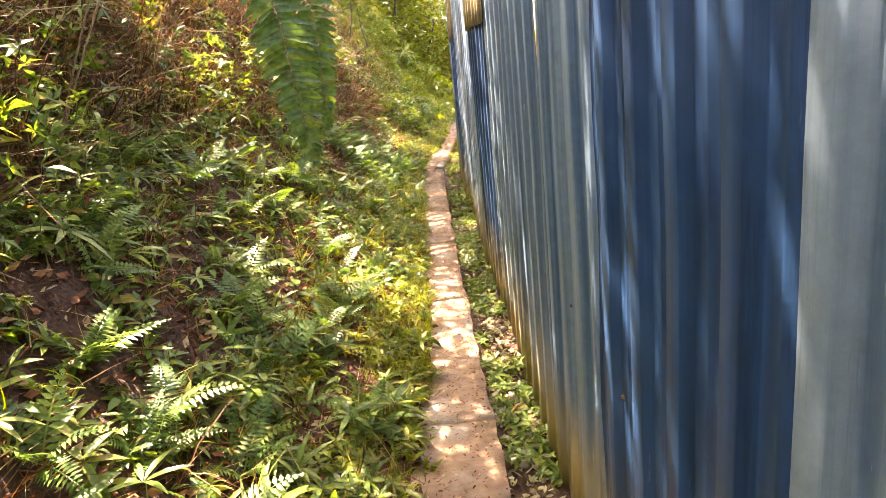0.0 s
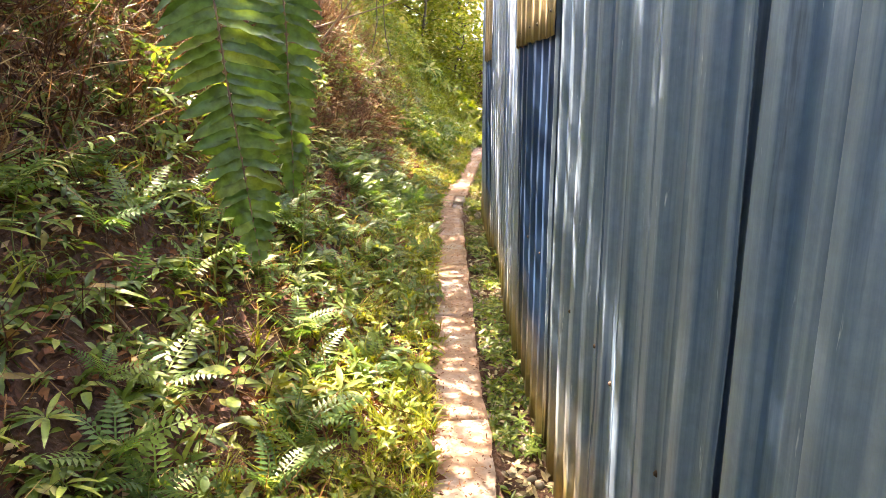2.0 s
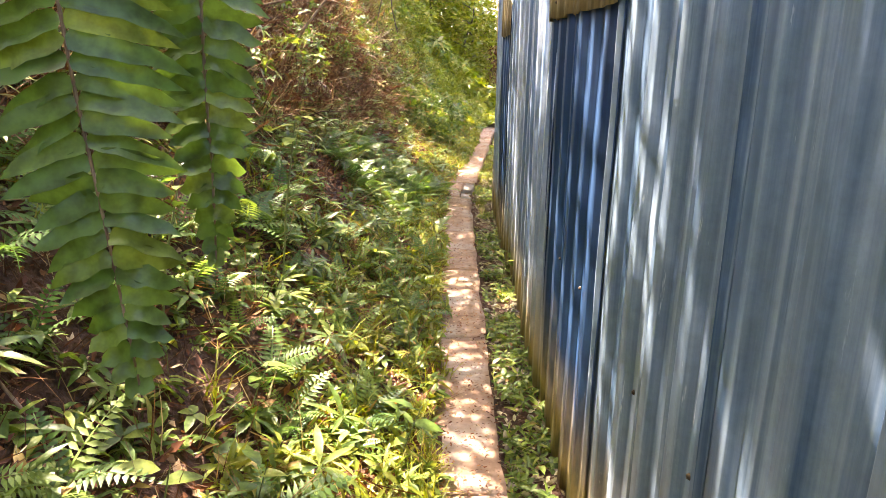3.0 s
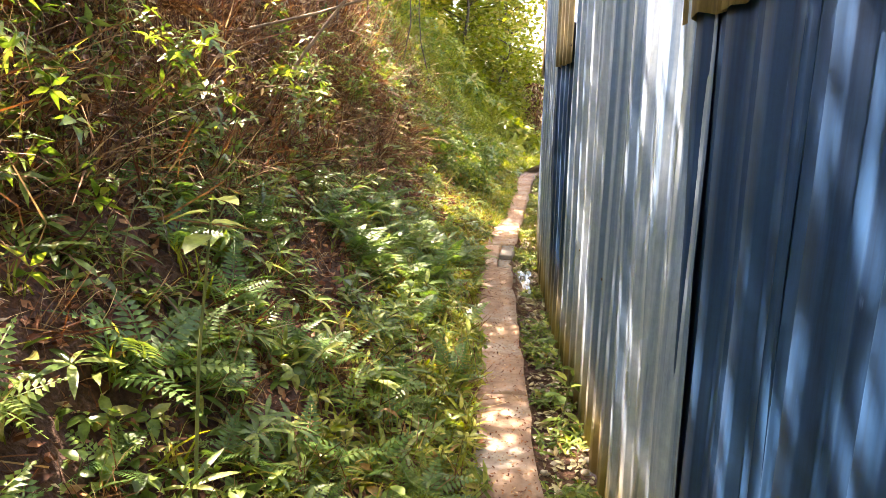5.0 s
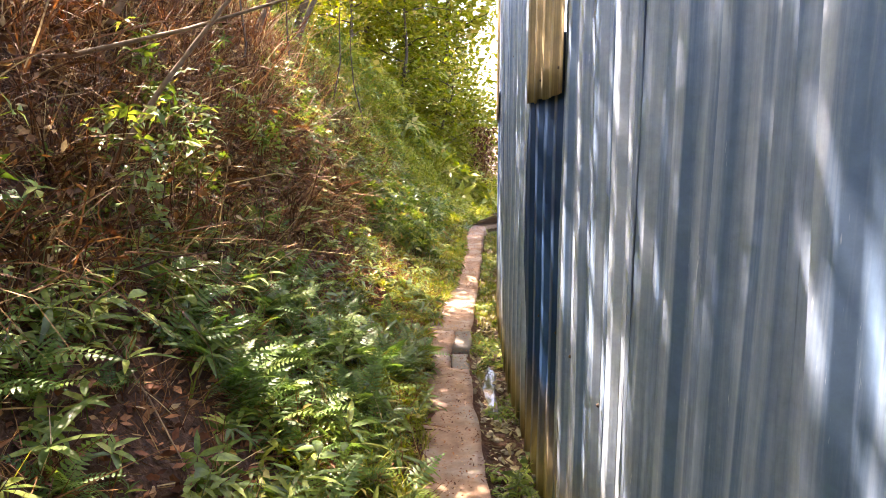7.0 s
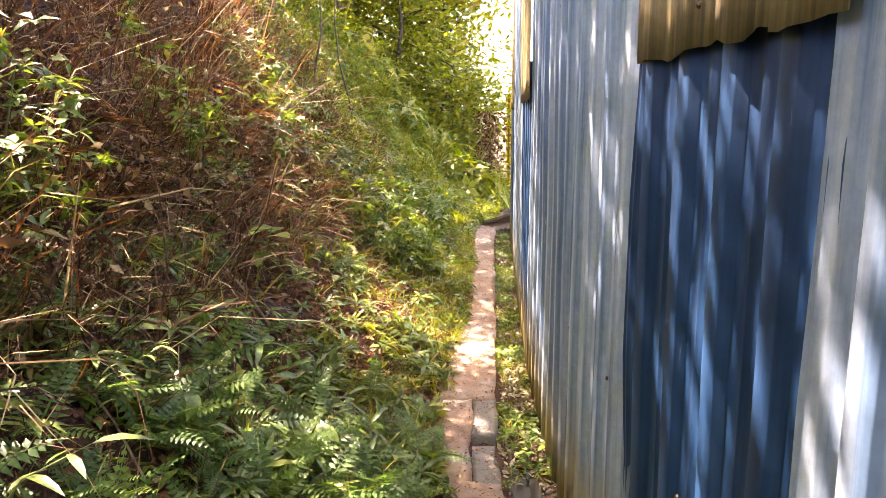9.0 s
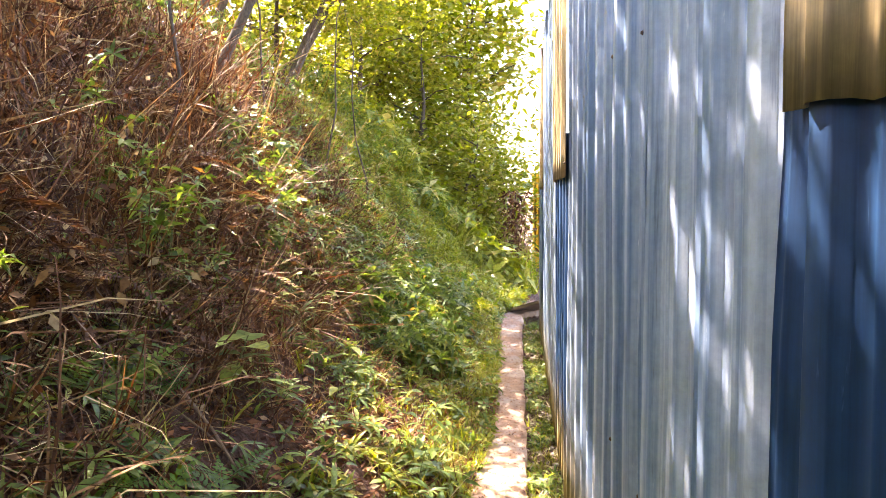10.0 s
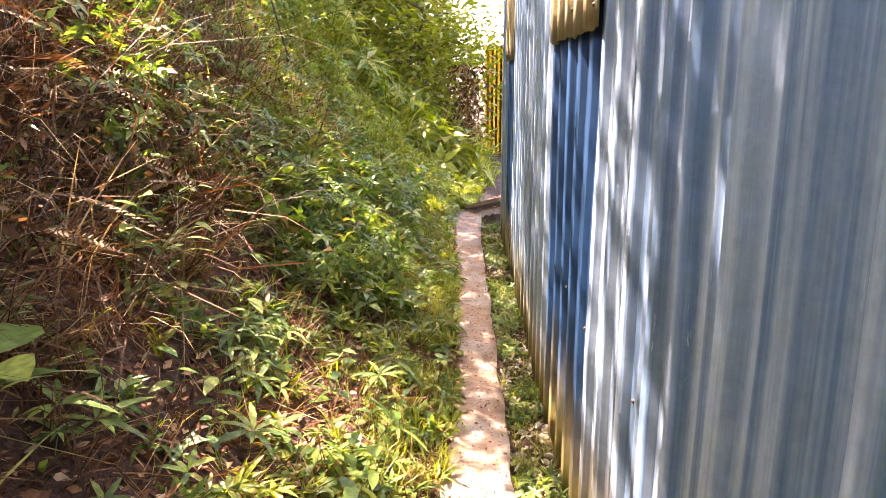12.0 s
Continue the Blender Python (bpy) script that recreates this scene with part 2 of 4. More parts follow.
def bumps(x, y):
    z = 0.030 * np.sin(5.1 * x + 1.3 * np.sin(3.7 * y)) * np.sin(4.3 * y + 2.1 * np.sin(2.9 * x)) + 0.012 * np.sin(17 * x + 3 * np.sin(9 * y)) * np.sin(19 * y + 2 * np.cos(11 * x))
    far = np.clip((path_left(y) - x) / 0.5, 0.0, 1.0)
    strip = (x > path_right(y) + 0.02) & (x < 1.6)
    return z * np.where(strip, 0.35, far)


def ground_z(x, y):
    return land(x, y) + bumps(x, y)


# ---- mesh helpers ----
def mesh_arrays(name, verts, faces, mat, smooth=False):
    """A mesh from arrays: verts (n, 3) and faces (m, k)."""
    faces = np.asarray(faces, np.int32)
    me = bpy.data.meshes.new(name)
    m, k = faces.shape
    me.vertices.add(len(verts))
    me.vertices.foreach_set("co", np.asarray(verts, np.float32).ravel())
    me.loops.add(m * k)
    me.loops.foreach_set("vertex_index", faces.ravel())
    me.polygons.add(m)
    me.polygons.foreach_set("loop_start", np.arange(0, m * k, k, dtype=np.int32))
    if smooth:
        me.polygons.foreach_set("use_smooth", np.ones(m, bool))
    me.materials.append(mat)
    me.update(calc_edges=True)
    me.validate()
    return me


def part(name, bm, mat, parent, label=""):
    """Links a bmesh as one mesh object under a thing or a part."""
    me = bpy.data.meshes.new(name)
    bm.to_mesh(me)
    bm.free()
    me.materials.append(mat)
    ob = new(name, me)
    ob.parent = parent
    return tagged(ob, label)


def piece(name, me, parent, m=None, label=""):
    ob = new(name, me)
    ob.parent = parent
    if m is not None:
        ob.matrix_local = m
    return tagged(ob, label)


def thing(name, m, label, category, group=""):
    ob = new(name)
    ob.empty_display_size = 0.1
    ob.matrix_world = m
    return tagged(ob, label, category, group)


def leaf_shape(length, width, fold=0.25, droop=0.25, long=True, outline=None):
    """A pointed leaf along +y from the origin, folded on its midrib and drooping."""
    at = ((0.0, 0.0), (0.22, 0.75), (0.5, 1.0), (0.78, 0.62), (1.0, 0.0)) if long else ((0.0, 0.0), (0.4, 1.0), (1.0, 0.0))
    at = outline or at
    v, f = [], []
    for t, w in at:
        y, z = t * length, -droop * length * t * t
        if w == 0:
            v.append((0, y, z))
        else:
            h = w * width / 2
            v += [(-h, y, z + fold * h), (0, y, z), (h, y, z + fold * h)]
    n = len(at) - 2
    f += [(0, 2, 1), (0, 3, 2)]
    for k in range(n - 1):
        a, b = 1 + 3 * k, 4 + 3 * k
        f += [(a, a + 1, b + 1), (a, b + 1, b), (a + 1, a + 2, b + 2), (a + 1, b + 2, b + 1)]
    a, tip = 1 + 3 * (n - 1), len(v) - 1
    f += [(a, a + 1, tip), (a + 1, a + 2, tip)]
    return np.array(v, float), np.array(f, int)


def turned(v, rx, rz, move=(0, 0, 0), scale=1.0):
    m = np.array((Matrix.Rotation(rz, 3, "Z") @ Matrix.Rotation(rx, 3, "X")))
    return (v * scale) @ m.T + np.array(move)


def joined(pieces):
    vs, fs, k = [], [], 0
    for v, f in pieces:
        vs.append(v)
        fs.append(f + k)
        k += len(v)
    return np.vstack(vs), np.vstack(fs)


def scatter(shapes, places, yaw, tilt, roll, scale):
    """Many copies of a few shapes as arrays: each turned by tilt about x, roll about y, then yaw, scaled and moved."""
    vs, fs, k = [], [], 0
    pick = rng.integers(0, len(shapes), len(places))
    cx, sx, cy, sy, cz, sz = np.cos(tilt), np.sin(tilt), np.cos(roll), np.sin(roll), np.cos(yaw), np.sin(yaw)
    for s, (v, f) in enumerate(shapes):
        i = np.nonzero(pick == s)[0]
        if not len(i):
            continue
        x, y, z = v[:, 0][None], v[:, 1][None], v[:, 2][None]
        y1, z1 = y * cx[i, None] - z * sx[i, None], y * sx[i, None] + z * cx[i, None]
        x2, z2 = x * cy[i, None] + z1 * sy[i, None], -x * sy[i, None] + z1 * cy[i, None]
        x3, y3 = x2 * cz[i, None] - y1 * sz[i, None], x2 * sz[i, None] + y1 * cz[i, None]
        p = np.stack([x3, y3, z2], -1) * scale[i, None, None] + places[i][:, None, :]
        vs.append(p.reshape(-1, 3))
        fs.append((f[None] + (np.arange(len(i)) * len(v))[:, None, None] + k).reshape(-1, f.shape[1]))
        k += len(i) * len(v)
    return np.vstack(vs), np.vstack(fs)


def stuff(name, arrays, mat, label, category, smooth=False):
    ob = new(name, mesh_arrays(name, *arrays, mat, smooth))
    return tagged(ob, label, category, kind="stuff")


def tube(points, radii, sides=6):
    """A tapered tube along points as arrays of quads."""
    pts = [Vector(p) for p in points]
    vs, fs = [], []
    for k, p in enumerate(pts):
        d = (pts[min(k + 1, len(pts) - 1)] - pts[max(k - 1, 0)]).normalized()
        a = d.orthogonal().normalized()
        b = d.cross(a)
        for s in range(sides):
            q = 2 * math.pi * s / sides
            vs.append(tuple(p + (a * math.cos(q) + b * math.sin(q)) * radii[k]))
    for k in range(len(pts) - 1):
        for s in range(sides):
            t = (s + 1) % sides
            fs.append((k * sides + s, k * sides + t, (k + 1) * sides + t, (k + 1) * sides + s))
    return np.array(vs), np.array(fs)


# ---- ground: one sheet to the horizon ----
def spaced(lo, hi, step, ends):
    core = np.arange(lo, hi + step / 2, step)
    grow = np.array([0.15, 0.4, 0.8, 1.5, 2.5, 4, 7, 12, 25, 60, 150, ends])
    return np.concatenate([lo - grow[::-1], core, hi + grow])


def ground():
    xs, ys = spaced(-3.0, 1.3, 0.04, 400), spaced(-1.5, 20.5, 0.06, 400)
    X, Y = np.meshgrid(xs, ys)
    Z = ground_z(X, Y) + rng.normal(0, 0.006, X.shape)
    Z = np.where((np.abs(X) > 30) | (np.abs(Y) > 60), np.minimum(Z, 6), Z)
    v = np.stack([X, Y, Z], -1).reshape(-1, 3)
    w = len(xs)
    a = (np.arange(len(ys) - 1)[:, None] * w + np.arange(w - 1)[None]).ravel()
    f = np.stack([a, a + 1, a + w + 1, a + w], -1)
    ob = new("ground", mesh_arrays("ground", v, f, SOIL, True))
    tagged(ob, "brown leaf-mould earth bank rising beside the narrow path", "ground", kind="structure")


ground()


# ---- the path ----
def slab_mesh(y0, y1, left, right, top, thick, mat, rough=0.008):
    ny, nx = max(4, int((y1 - y0) / 0.07)), 6
    top_v, v = [], []
    for j in range(ny + 1):
        y = y0 + (y1 - y0) * j / ny
        for i in range(nx + 1):
            s = i / nx
            x = left(y) * (1 - s) + right(y) * s
            e = 1.0 if i in (0, nx) or j in (0, ny) else 0.0
            x += (noise.noise((i * 3.1, y * 5, 2.0)) * 0.018) * e
            z = top + noise.noise((x * 4, y * 3, 0)) * rough + noise.noise((x * 15, y * 15, 4)) * rough * 0.4 - 0.003 * e
            top_v.append((x, y + noise.noise((x * 9, y, 7)) * 0.012 * e, z))
    f = []
    w = nx + 1
    for j in range(ny):
        for i in range(nx):
            a = j * w + i
            f.append((a, a + 1, a + w + 1, a + w))
    k = len(top_v)
    bottom = [(x, y, top - thick) for x, y, _ in top_v]
    rim = [i for i in range(nx)] + [j * w + nx for j in range(ny)] + [ny * w + nx - i for i in range(nx)] + [(ny - j) * w for j in range(ny)]
    for a, b in zip(rim, rim[1:] + rim[:1]):
        f.append((b, a, a + k, b + k))
    me = mesh_arrays("slab", np.array(top_v + bottom), np.array(f), mat)
    return me


footpath = new("footpath")
tagged(footpath, "narrow path of concrete slabs dusted with reddish soil", "path", kind="structure")
joints = [-3.0, -1.5, 0.2, 1.5, 2.83, 3.47, 4.45, 5.9, 7.17]
for k, (a, b) in enumerate(zip(joints[:-1], joints[1:])):
    piece("slab", slab_mesh(a + 0.003, b - 0.003, path_left, path_right, 0.004 * ((k * 7) % 5 - 2), 0.13, SLAB), footpath)
# the worn stretch: a narrow grey slab at the drain side, trodden earth beside it
edge = line([(9, -0.03), (10.3, 0.0), (11, 0.06), (11.4, 0.11)])
piece("slab", slab_mesh(9.86, 10.315, edge, lambda y: path_right(y) + 0.01, -0.030, 0.11, CONCRETE, 0.004), footpath, None, "narrow grey concrete slab")
piece("slab", slab_mesh(10.36, 10.86, edge, lambda y: path_right(y) + 0.01, -0.006, 0.13, CONCRETE, 0.005), footpath, None, "narrow grey concrete slab")
for y0, y1, right in ((7.175, 9.90, lambda y: path_right(y) + 0.003), (9.885, 10.84, lambda y: edge(y) - 0.006), (10.83, 11.365, lambda y: path_right(y) + 0.005)):
    piece("trodden_earth", slab_mesh(y0, y1, lambda y: path_left(y) - 0.03 - 0.03 * math.sin(math.pi * min(1, max(0, (y - 8) / 4))), right, 0.004, 0.10, SLAB, 0.022), footpath, None, "reddish trodden earth")
piece("trodden_earth", slab_mesh(11.36, 18.25, path_left, path_right, 0.002, 0.13, SLAB, 0.020), footpath, None, "reddish trodden earth")

# the plank over the ditch where the path turns
plank = thing("plank_bridge", pose(0, 0, 0), "weathered timber planks laid over a small ditch", "bridge")
for k in range(3):
    bm = bmesh.new()
    bmesh.ops.create_cube(bm, size=1.0)
    bmesh.ops.bevel(bm, geom=bm.edges[:], offset=0.06, segments=2, affect="EDGES")
    d = Vector((0.37, -0.89, 0.27)).normalized()
    across = Vector((0.92, 0.38, 0.0)).normalized()
    c = Vector((0.62, 17.78, 0.0)) + d * 0.5 + across * (0.1 + 0.215 * k)
    m = Matrix((d, across, d.cross(across))).transposed().to_4x4()
    bmesh.ops.transform(bm, matrix=Matrix.Translation(c) @ m @ Matrix.Diagonal((1.04, 0.205, 0.045, 1)), verts=bm.verts)
    part("board", bm, TIMBER, plank)


# ---- the sheet fence ----
PITCH = 0.21


def sheet_mesh(name, y0, y1, z0, z1, mat, proud=0.0, lean=0.0, seed=0, foot=0.0, flap=0.0, skew=0.0):
    """One trapezoid-ribbed steel sheet standing along the fence line between y0 and y1."""
    prof = []
    shape = ((0.0, 0.0), (0.040, 0.0005), (0.044, 0.003), (0.052, 0.003), (0.056, 0.0005), (0.098, 0.0), (0.102, 0.002), (0.119, 0.019), (0.123, 0.021), (0.150, 0.0198), (0.177, 0.021), (0.181, 0.019), (0.200, 0.002), (0.2099, 0.0))
    n = int(math.ceil((y1 - y0) / PITCH))
    for k in range(n):
        for s, h in shape:
            y = y0 + k * PITCH + s
            if y <= y1:
                prof.append((y, h))
    if prof[-1][0] < y1 - 0.01:
        prof.append((y1, 0.0))
    rows = 14
    v = []
    for side in (0, 1):
        for j in range(rows + 1):
            z = z0 + (z1 - z0) * j / rows
            for i, (y, h) in enumerate(prof):
                e = (i == 0) - (i == len(prof) - 1)
                wave = noise.noise((y * 1.3, z * 0.9, seed)) * 0.012 + noise.noise((y * 5, z * 3, seed + 9)) * 0.003
                curl = flap * max(0.0, 1 - (y1 - y) / 0.13) * math.exp(-((z - 1.05) / 0.45) ** 2) + 0.010 * (abs(e) * (0.5 + noise.noise((z * 2.2, seed, 1.0))))
                x = fence_x(y) - h - proud - curl + wave + lean * z + 0.0015 * side
                zz = z + (noise.noise((y * 11, seed, 3)) * 0.02 - foot if j == 0 else 0) + (noise.noise((y * 4, seed, 8)) * 0.012 if j == 0 else 0)
                v.append((x, y + skew * (z - 1.2), zz))
    w, f = len(prof), []
    size = w * (rows + 1)
    for j in range(rows):
        for i in range(w - 1):
            a = j * w + i
            f.append((a, a + w, a + w + 1, a + 1))
            f.append((size + a, size + a + 1, size + a + w + 1, size + a + w))
    for j in range(rows):
        for i in (0, w - 1):
            a = j * w + i
            f.append((a, a + size, a + w + size, a + w))
    for i in range(w - 1):
        for j in (0, rows):
            a = j * w + i
            f.append((a, a + 1, a + 1 + size, a + size))
    return mesh_arrays(name, np.array(v), np.array(f), mat)


fence = thing("sheet_fence", pose(0, 0, 0), "tall corrugated steel fence, faded grey-blue, dark blue and ochre", "fence")
seams = [(-3.4, "g"), (-2.55, "g"), (-1.7, "g"), (-0.85, "g"), (0.0, "g"), (0.80, "b"), (1.67, "g"), (2.52, "g"), (3.37, "g"), (4.30, "b"), (4.98, "b"), (5.67, "o"),
         (6.28, "g"), (7.13, "g"), (8.02, "b"), (8.88, "g"), (9.72, "g"), (10.72, "g"), (11.51, "b"), (12.53, "g"), (13.35, "g"), (14.15, "g"), (14.95, "b"), (15.75, "g"), (16.68, "")]
screw_bm = bmesh.new()
bmesh.ops.create_cone(screw_bm, cap_ends=True, segments=8, radius1=0.008, radius2=0.004, depth=0.006)
screw_me = bpy.data.meshes.new("screw")
screw_bm.to_mesh(screw_me)
screw_me.materials.append(RUST)
fence_top = line([(13, 3.4), (14.2, 3.3), (16.7, 2.75)])
for k, ((a, c), (b, _)) in enumerate(zip(seams[:-1], seams[1:])):
    lean = 0.0025 * math.sin(k * 2.3)
    top = float(fence_top(a))
    proud = 0.004 * (k % 2)
    if c in "go":
        # one grey sheet laps well over the blue one beside it
        lap, out, skew = (0.25, 0.024, 0.06) if c == "o" else (0.02, proud, 0.0)
        s = piece("sheet", sheet_mesh("sheet", a - lap, b + 0.035, -0.09, top, FADED if a > 5.5 else GREY, out, lean, k, 0.0, 0.0, skew), fence)
    else:
        s = piece("sheet", sheet_mesh("sheet", a - 0.02, b + 0.03, -0.09, 1.95, BLUE, 0.008 + proud, lean, k, 0.0, 0.018 if a == 8.02 else 0.0), fence, None, "dark blue steel sheet")
        s2 = piece("sheet", sheet_mesh("sheet", a - 0.03, b + 0.01, 1.715, top, YELLOW, 0.028 + proud, lean, k + 40), fence, None, "ochre yellow steel sheet")
        for q in range(0, int((b - a) / PITCH), 2):
            y = a + PITCH * q + 0.06
            piece("screw", screw_me, s2, pose(float(fence_x(y)) - 0.036 - proud + lean * 1.8, y, 1.80 + 0.015 * math.sin(q * 4 + k), 0, -90, 0))
    for q in range(int((b - a) / PITCH)):
        y = a + PITCH * q + 0.06
        for z in (0.75, 2.05):
            if (q + k) % 2 == 0 and not (c == "b" and z > 1.7):
                piece("screw", screw_me, s, pose(float(fence_x(y)) - 0.006 - (0.012 if c == "b" else 0) - proud + lean * z, y, z + 0.02 * math.sin(q * 5 + k), 0, -90, 0))
# end post of the fence
bm = bmesh.new()
bmesh.ops.create_cube(bm, size=1.0)
bmesh.ops.transform(bm, matrix=pose(1.03, 16.66, 1.4) @ Matrix.Diagonal((0.08, 0.08, 3.1, 1)), verts=bm.verts)
bmesh.ops.bevel(bm, geom=bm.edges[:], offset=0.008, segments=1, affect="EDGES")
part("post", bm, TIMBER, fence, "dark timber end post")

# yellow sheet fence beyond the bend
far_fence = thing("yellow_fence", pose(0, 0, 0), "bright yellow painted metal sheet fence beyond the bend", "fence")
for k in range(3):
    bm = bmesh.new()
    cols = []
    for q in range(19):
        x = 1.70 + 0.82 * k + q * 0.045
        y = 24.0 + 0.15 * k + (0.02 if q % 4 in (1, 2) else 0.0)
        cols.append([bm.verts.new((x, y, z)) for z in (-0.02, 2.2)])
    for a, b in zip(cols[:-1], cols[1:]):
        bm.faces.new((a[0], b[0], b[1], a[1]))
    bmesh.ops.solidify(bm, geom=bm.faces[:], thickness=0.003)
    part("sheet", bm, BRIGHT, far_fence)
for k in range(2):
    bm = bmesh.new()
    bmesh.ops.create_cube(bm, size=1.0)
    bmesh.ops.transform(bm, matrix=pose(2.1 + 1.8 * k, 24.3 + 0.3 * k, 1.0) @ Matrix.Diagonal((0.07, 0.07, 2.1, 1)), verts=bm.verts)
    bmesh.ops.bevel(bm, geom=bm.edges[:], offset=0.006, segments=1, affect="EDGES")
    part("post", bm, TIMBER, far_fence)


# ---- undergrowth, stuff that nobody could count ----
brush_line = line([(0, 0.5), (4, 0.42), (7, 0.25), (9.5, 0.0), (30, 0.0)])   # how much further up the dry brush starts


def strewn(n, u0, u1, y0, y1, power=1.0):
    """n random places on the bank between two distances left of its foot."""
    y = rng.uniform(y0, y1, n)
    u = u0 + (u1 - u0) * rng.random(n) ** power
    x = bank(y) + u
    return x, y


def patchy(x, y, scale, seed):
    return np.array([noise.noise((a * scale, b * scale, seed)) for a, b in zip(x, y)])


def on_ground(x, y, lift=0.0):
    return np.stack([x, y, ground_z(x, y) + lift], -1)


def angles(n, lo, hi):
    return rng.uniform(lo, hi, n)


SIMPLE = ((0.0, 0.0), (0.25, 0.85), (0.65, 0.8), (1.0, 0.0))


def shoot(leaves, length, width, rise, height, near=True):
    """A whorl of narrow leaves on a short stem."""
    out = []
    for k in range(leaves):
        v, f = leaf_shape(length * rng.uniform(0.7, 1.1), width, 0.3, 0.45, near, SIMPLE if near else None)
        a = 2 * math.pi * k / leaves + rng.uniform(-0.3, 0.3)
        out.append((turned(v, rise + rng.uniform(-0.25, 0.25), a, (0, 0, height * rng.uniform(0.6, 1.0))), f))
    v = np.array([(-0.002, 0, 0), (0.002, 0, 0), (0, 0, height)])
    out.append((v, np.array([(0, 1, 2)])))
    return joined(out)


def blades(n, length, width, spread):
    """A grass tuft of bent blades."""
    out = []
    for k in range(n):
        L, w = length * rng.uniform(0.5, 1.1), width * rng.uniform(0.7, 1.2)
        bend = spread * rng.uniform(0.4, 1.3)
        v = []
        for t in (0.0, 0.4, 0.75, 1.0):
            h = w / 2 * (1 - t) ** 0.6 if t < 1 else 0
            y, z = L * math.sin(bend * t) * t, L * math.cos(bend * t * 0.9) * t
            v += [(-h, y, z), (h, y, z)] if t < 1 else [(0, y, z)]
        f = [(0, 1, 3), (0, 3, 2), (2, 3, 5), (2, 5, 4), (4, 5, 6)]
        out.append((turned(np.array(v), 0, rng.uniform(0, 6.28), (rng.normal(0, 0.02), rng.normal(0, 0.02), -0.01)), np.array(f)))
    return joined(out)


SHOOTS = [shoot(int(rng.integers(4, 8)), 0.085, 0.022, rng.uniform(0.1, 0.6), rng.uniform(0.03, 0.09)) for _ in range(8)]
HERBS = [shoot(int(rng.integers(3, 6)), 0.07, 0.038, rng.uniform(0.05, 0.4), rng.uniform(0.02, 0.08)) for _ in range(6)]
FAR_SHOOTS = [shoot(int(rng.integers(4, 7)), 0.085, rng.uniform(0.022, 0.04), rng.uniform(0.1, 0.5), rng.uniform(0.03, 0.08), False) for _ in range(8)]
TUFTS = [blades(7, 0.16, 0.008, 0.9) for _ in range(6)]
flat_leaf = [leaf_shape(1.0, rng.uniform(0.3, 0.55), 0.3, rng.uniform(-0.3, 0.4), True, SIMPLE) for _ in range(5)]
crown_leaf = [leaf_shape(1.0, rng.uniform(0.35, 0.6), 0.3, rng.uniform(-0.2, 0.3), False) for _ in range(5)]


def cover(name, shapes, mat, n, u0, u1, y0, y1, size, keep, seed, label, category, power=1.0, tilt=0.35, lift=0.0, grain=3.2, above=False):
    x, y = strewn(n, u0, u1, y0, y1, power)
    if above:
        x = x - brush_line(y)
    elif u0 < -1.7:
        x = bank(y) + (x - bank(y)) * (1 + 0.65 * brush_line(y))
    thin = 0.16 * np.clip((y - 9.3) / 1.5, 0, 1) * np.clip((14.5 - y) / 1.5, 0, 1) if name == "undergrowth" else 0.0
    k = patchy(x, y, grain, seed) > keep + thin
    x, y = x[k], y[k]
    ragged = 0.045 + 0.08 * patchy(x, y, 5.0, 77.0)
    inside = (x > path_left(y) + ragged) & (x < fence_x(y))
    x, y = x[~inside], y[~inside]
    m = len(x)
    p = on_ground(x, y, lift)
    return stuff(name, scatter(shapes, p, angles(m, 0, 6.283), rng.normal(0, tilt, m), rng.normal(0, tilt, m) + 0.35, rng.uniform(*size, m)), mat, label, category)


cover("undergrowth", SHOOTS, LEAF, 12500, -1.8, -0.02, -3.5, 18.5, (0.5, 1.35), -0.01, 3.0, "low green shoots covering the shaded bank", "undergrowth")
cover("undergrowth", HERBS, LEAF, 12000, -1.95, -0.02, -3.5, 18.5, (0.45, 1.2), 0.0, 11.0, "low broad-leaved herbs on the shaded bank", "undergrowth")
cover("undergrowth", SHOOTS, CROWN, 6500, -0.8, -0.02, -1.5, 18.5, (0.45, 1.1), -0.08, 21.0, "bright green shoots along the foot of the bank", "undergrowth")
cover("grass", TUFTS, GRASS, 5600, -0.6, -0.02, -1.5, 18.5, (0.4, 1.0), -0.15, 5.0, "short bright green grass beside the path", "grass", 0.6)
cover("grass", TUFTS, GRASS, 1500, -2.2, -0.4, -0.5, 18.5, (0.6, 1.6), 0.12, 8.0, "scattered grass tufts on the bank", "grass")
cover("leaf_litter", crown_leaf, LITTER, 60000, -2.4, -0.02, -1.5, 19.0, (0.02, 0.065), -0.5, 1.0, "dead brown leaves lying on the bank", "leaf litter", 1.0, 0.5, 0.012)

cover("dry_twigs", [blades(3, 0.24, 0.0045, rng.uniform(0.1, 0.7)) for _ in range(6)], STRAW, 9500, -2.2, -0.15, -0.5, 18.5, (0.5, 1.3), -0.3, 61.0, "thin dead twigs and straw lying on the bank", "twigs", 1.0, 1.2, 0.01)


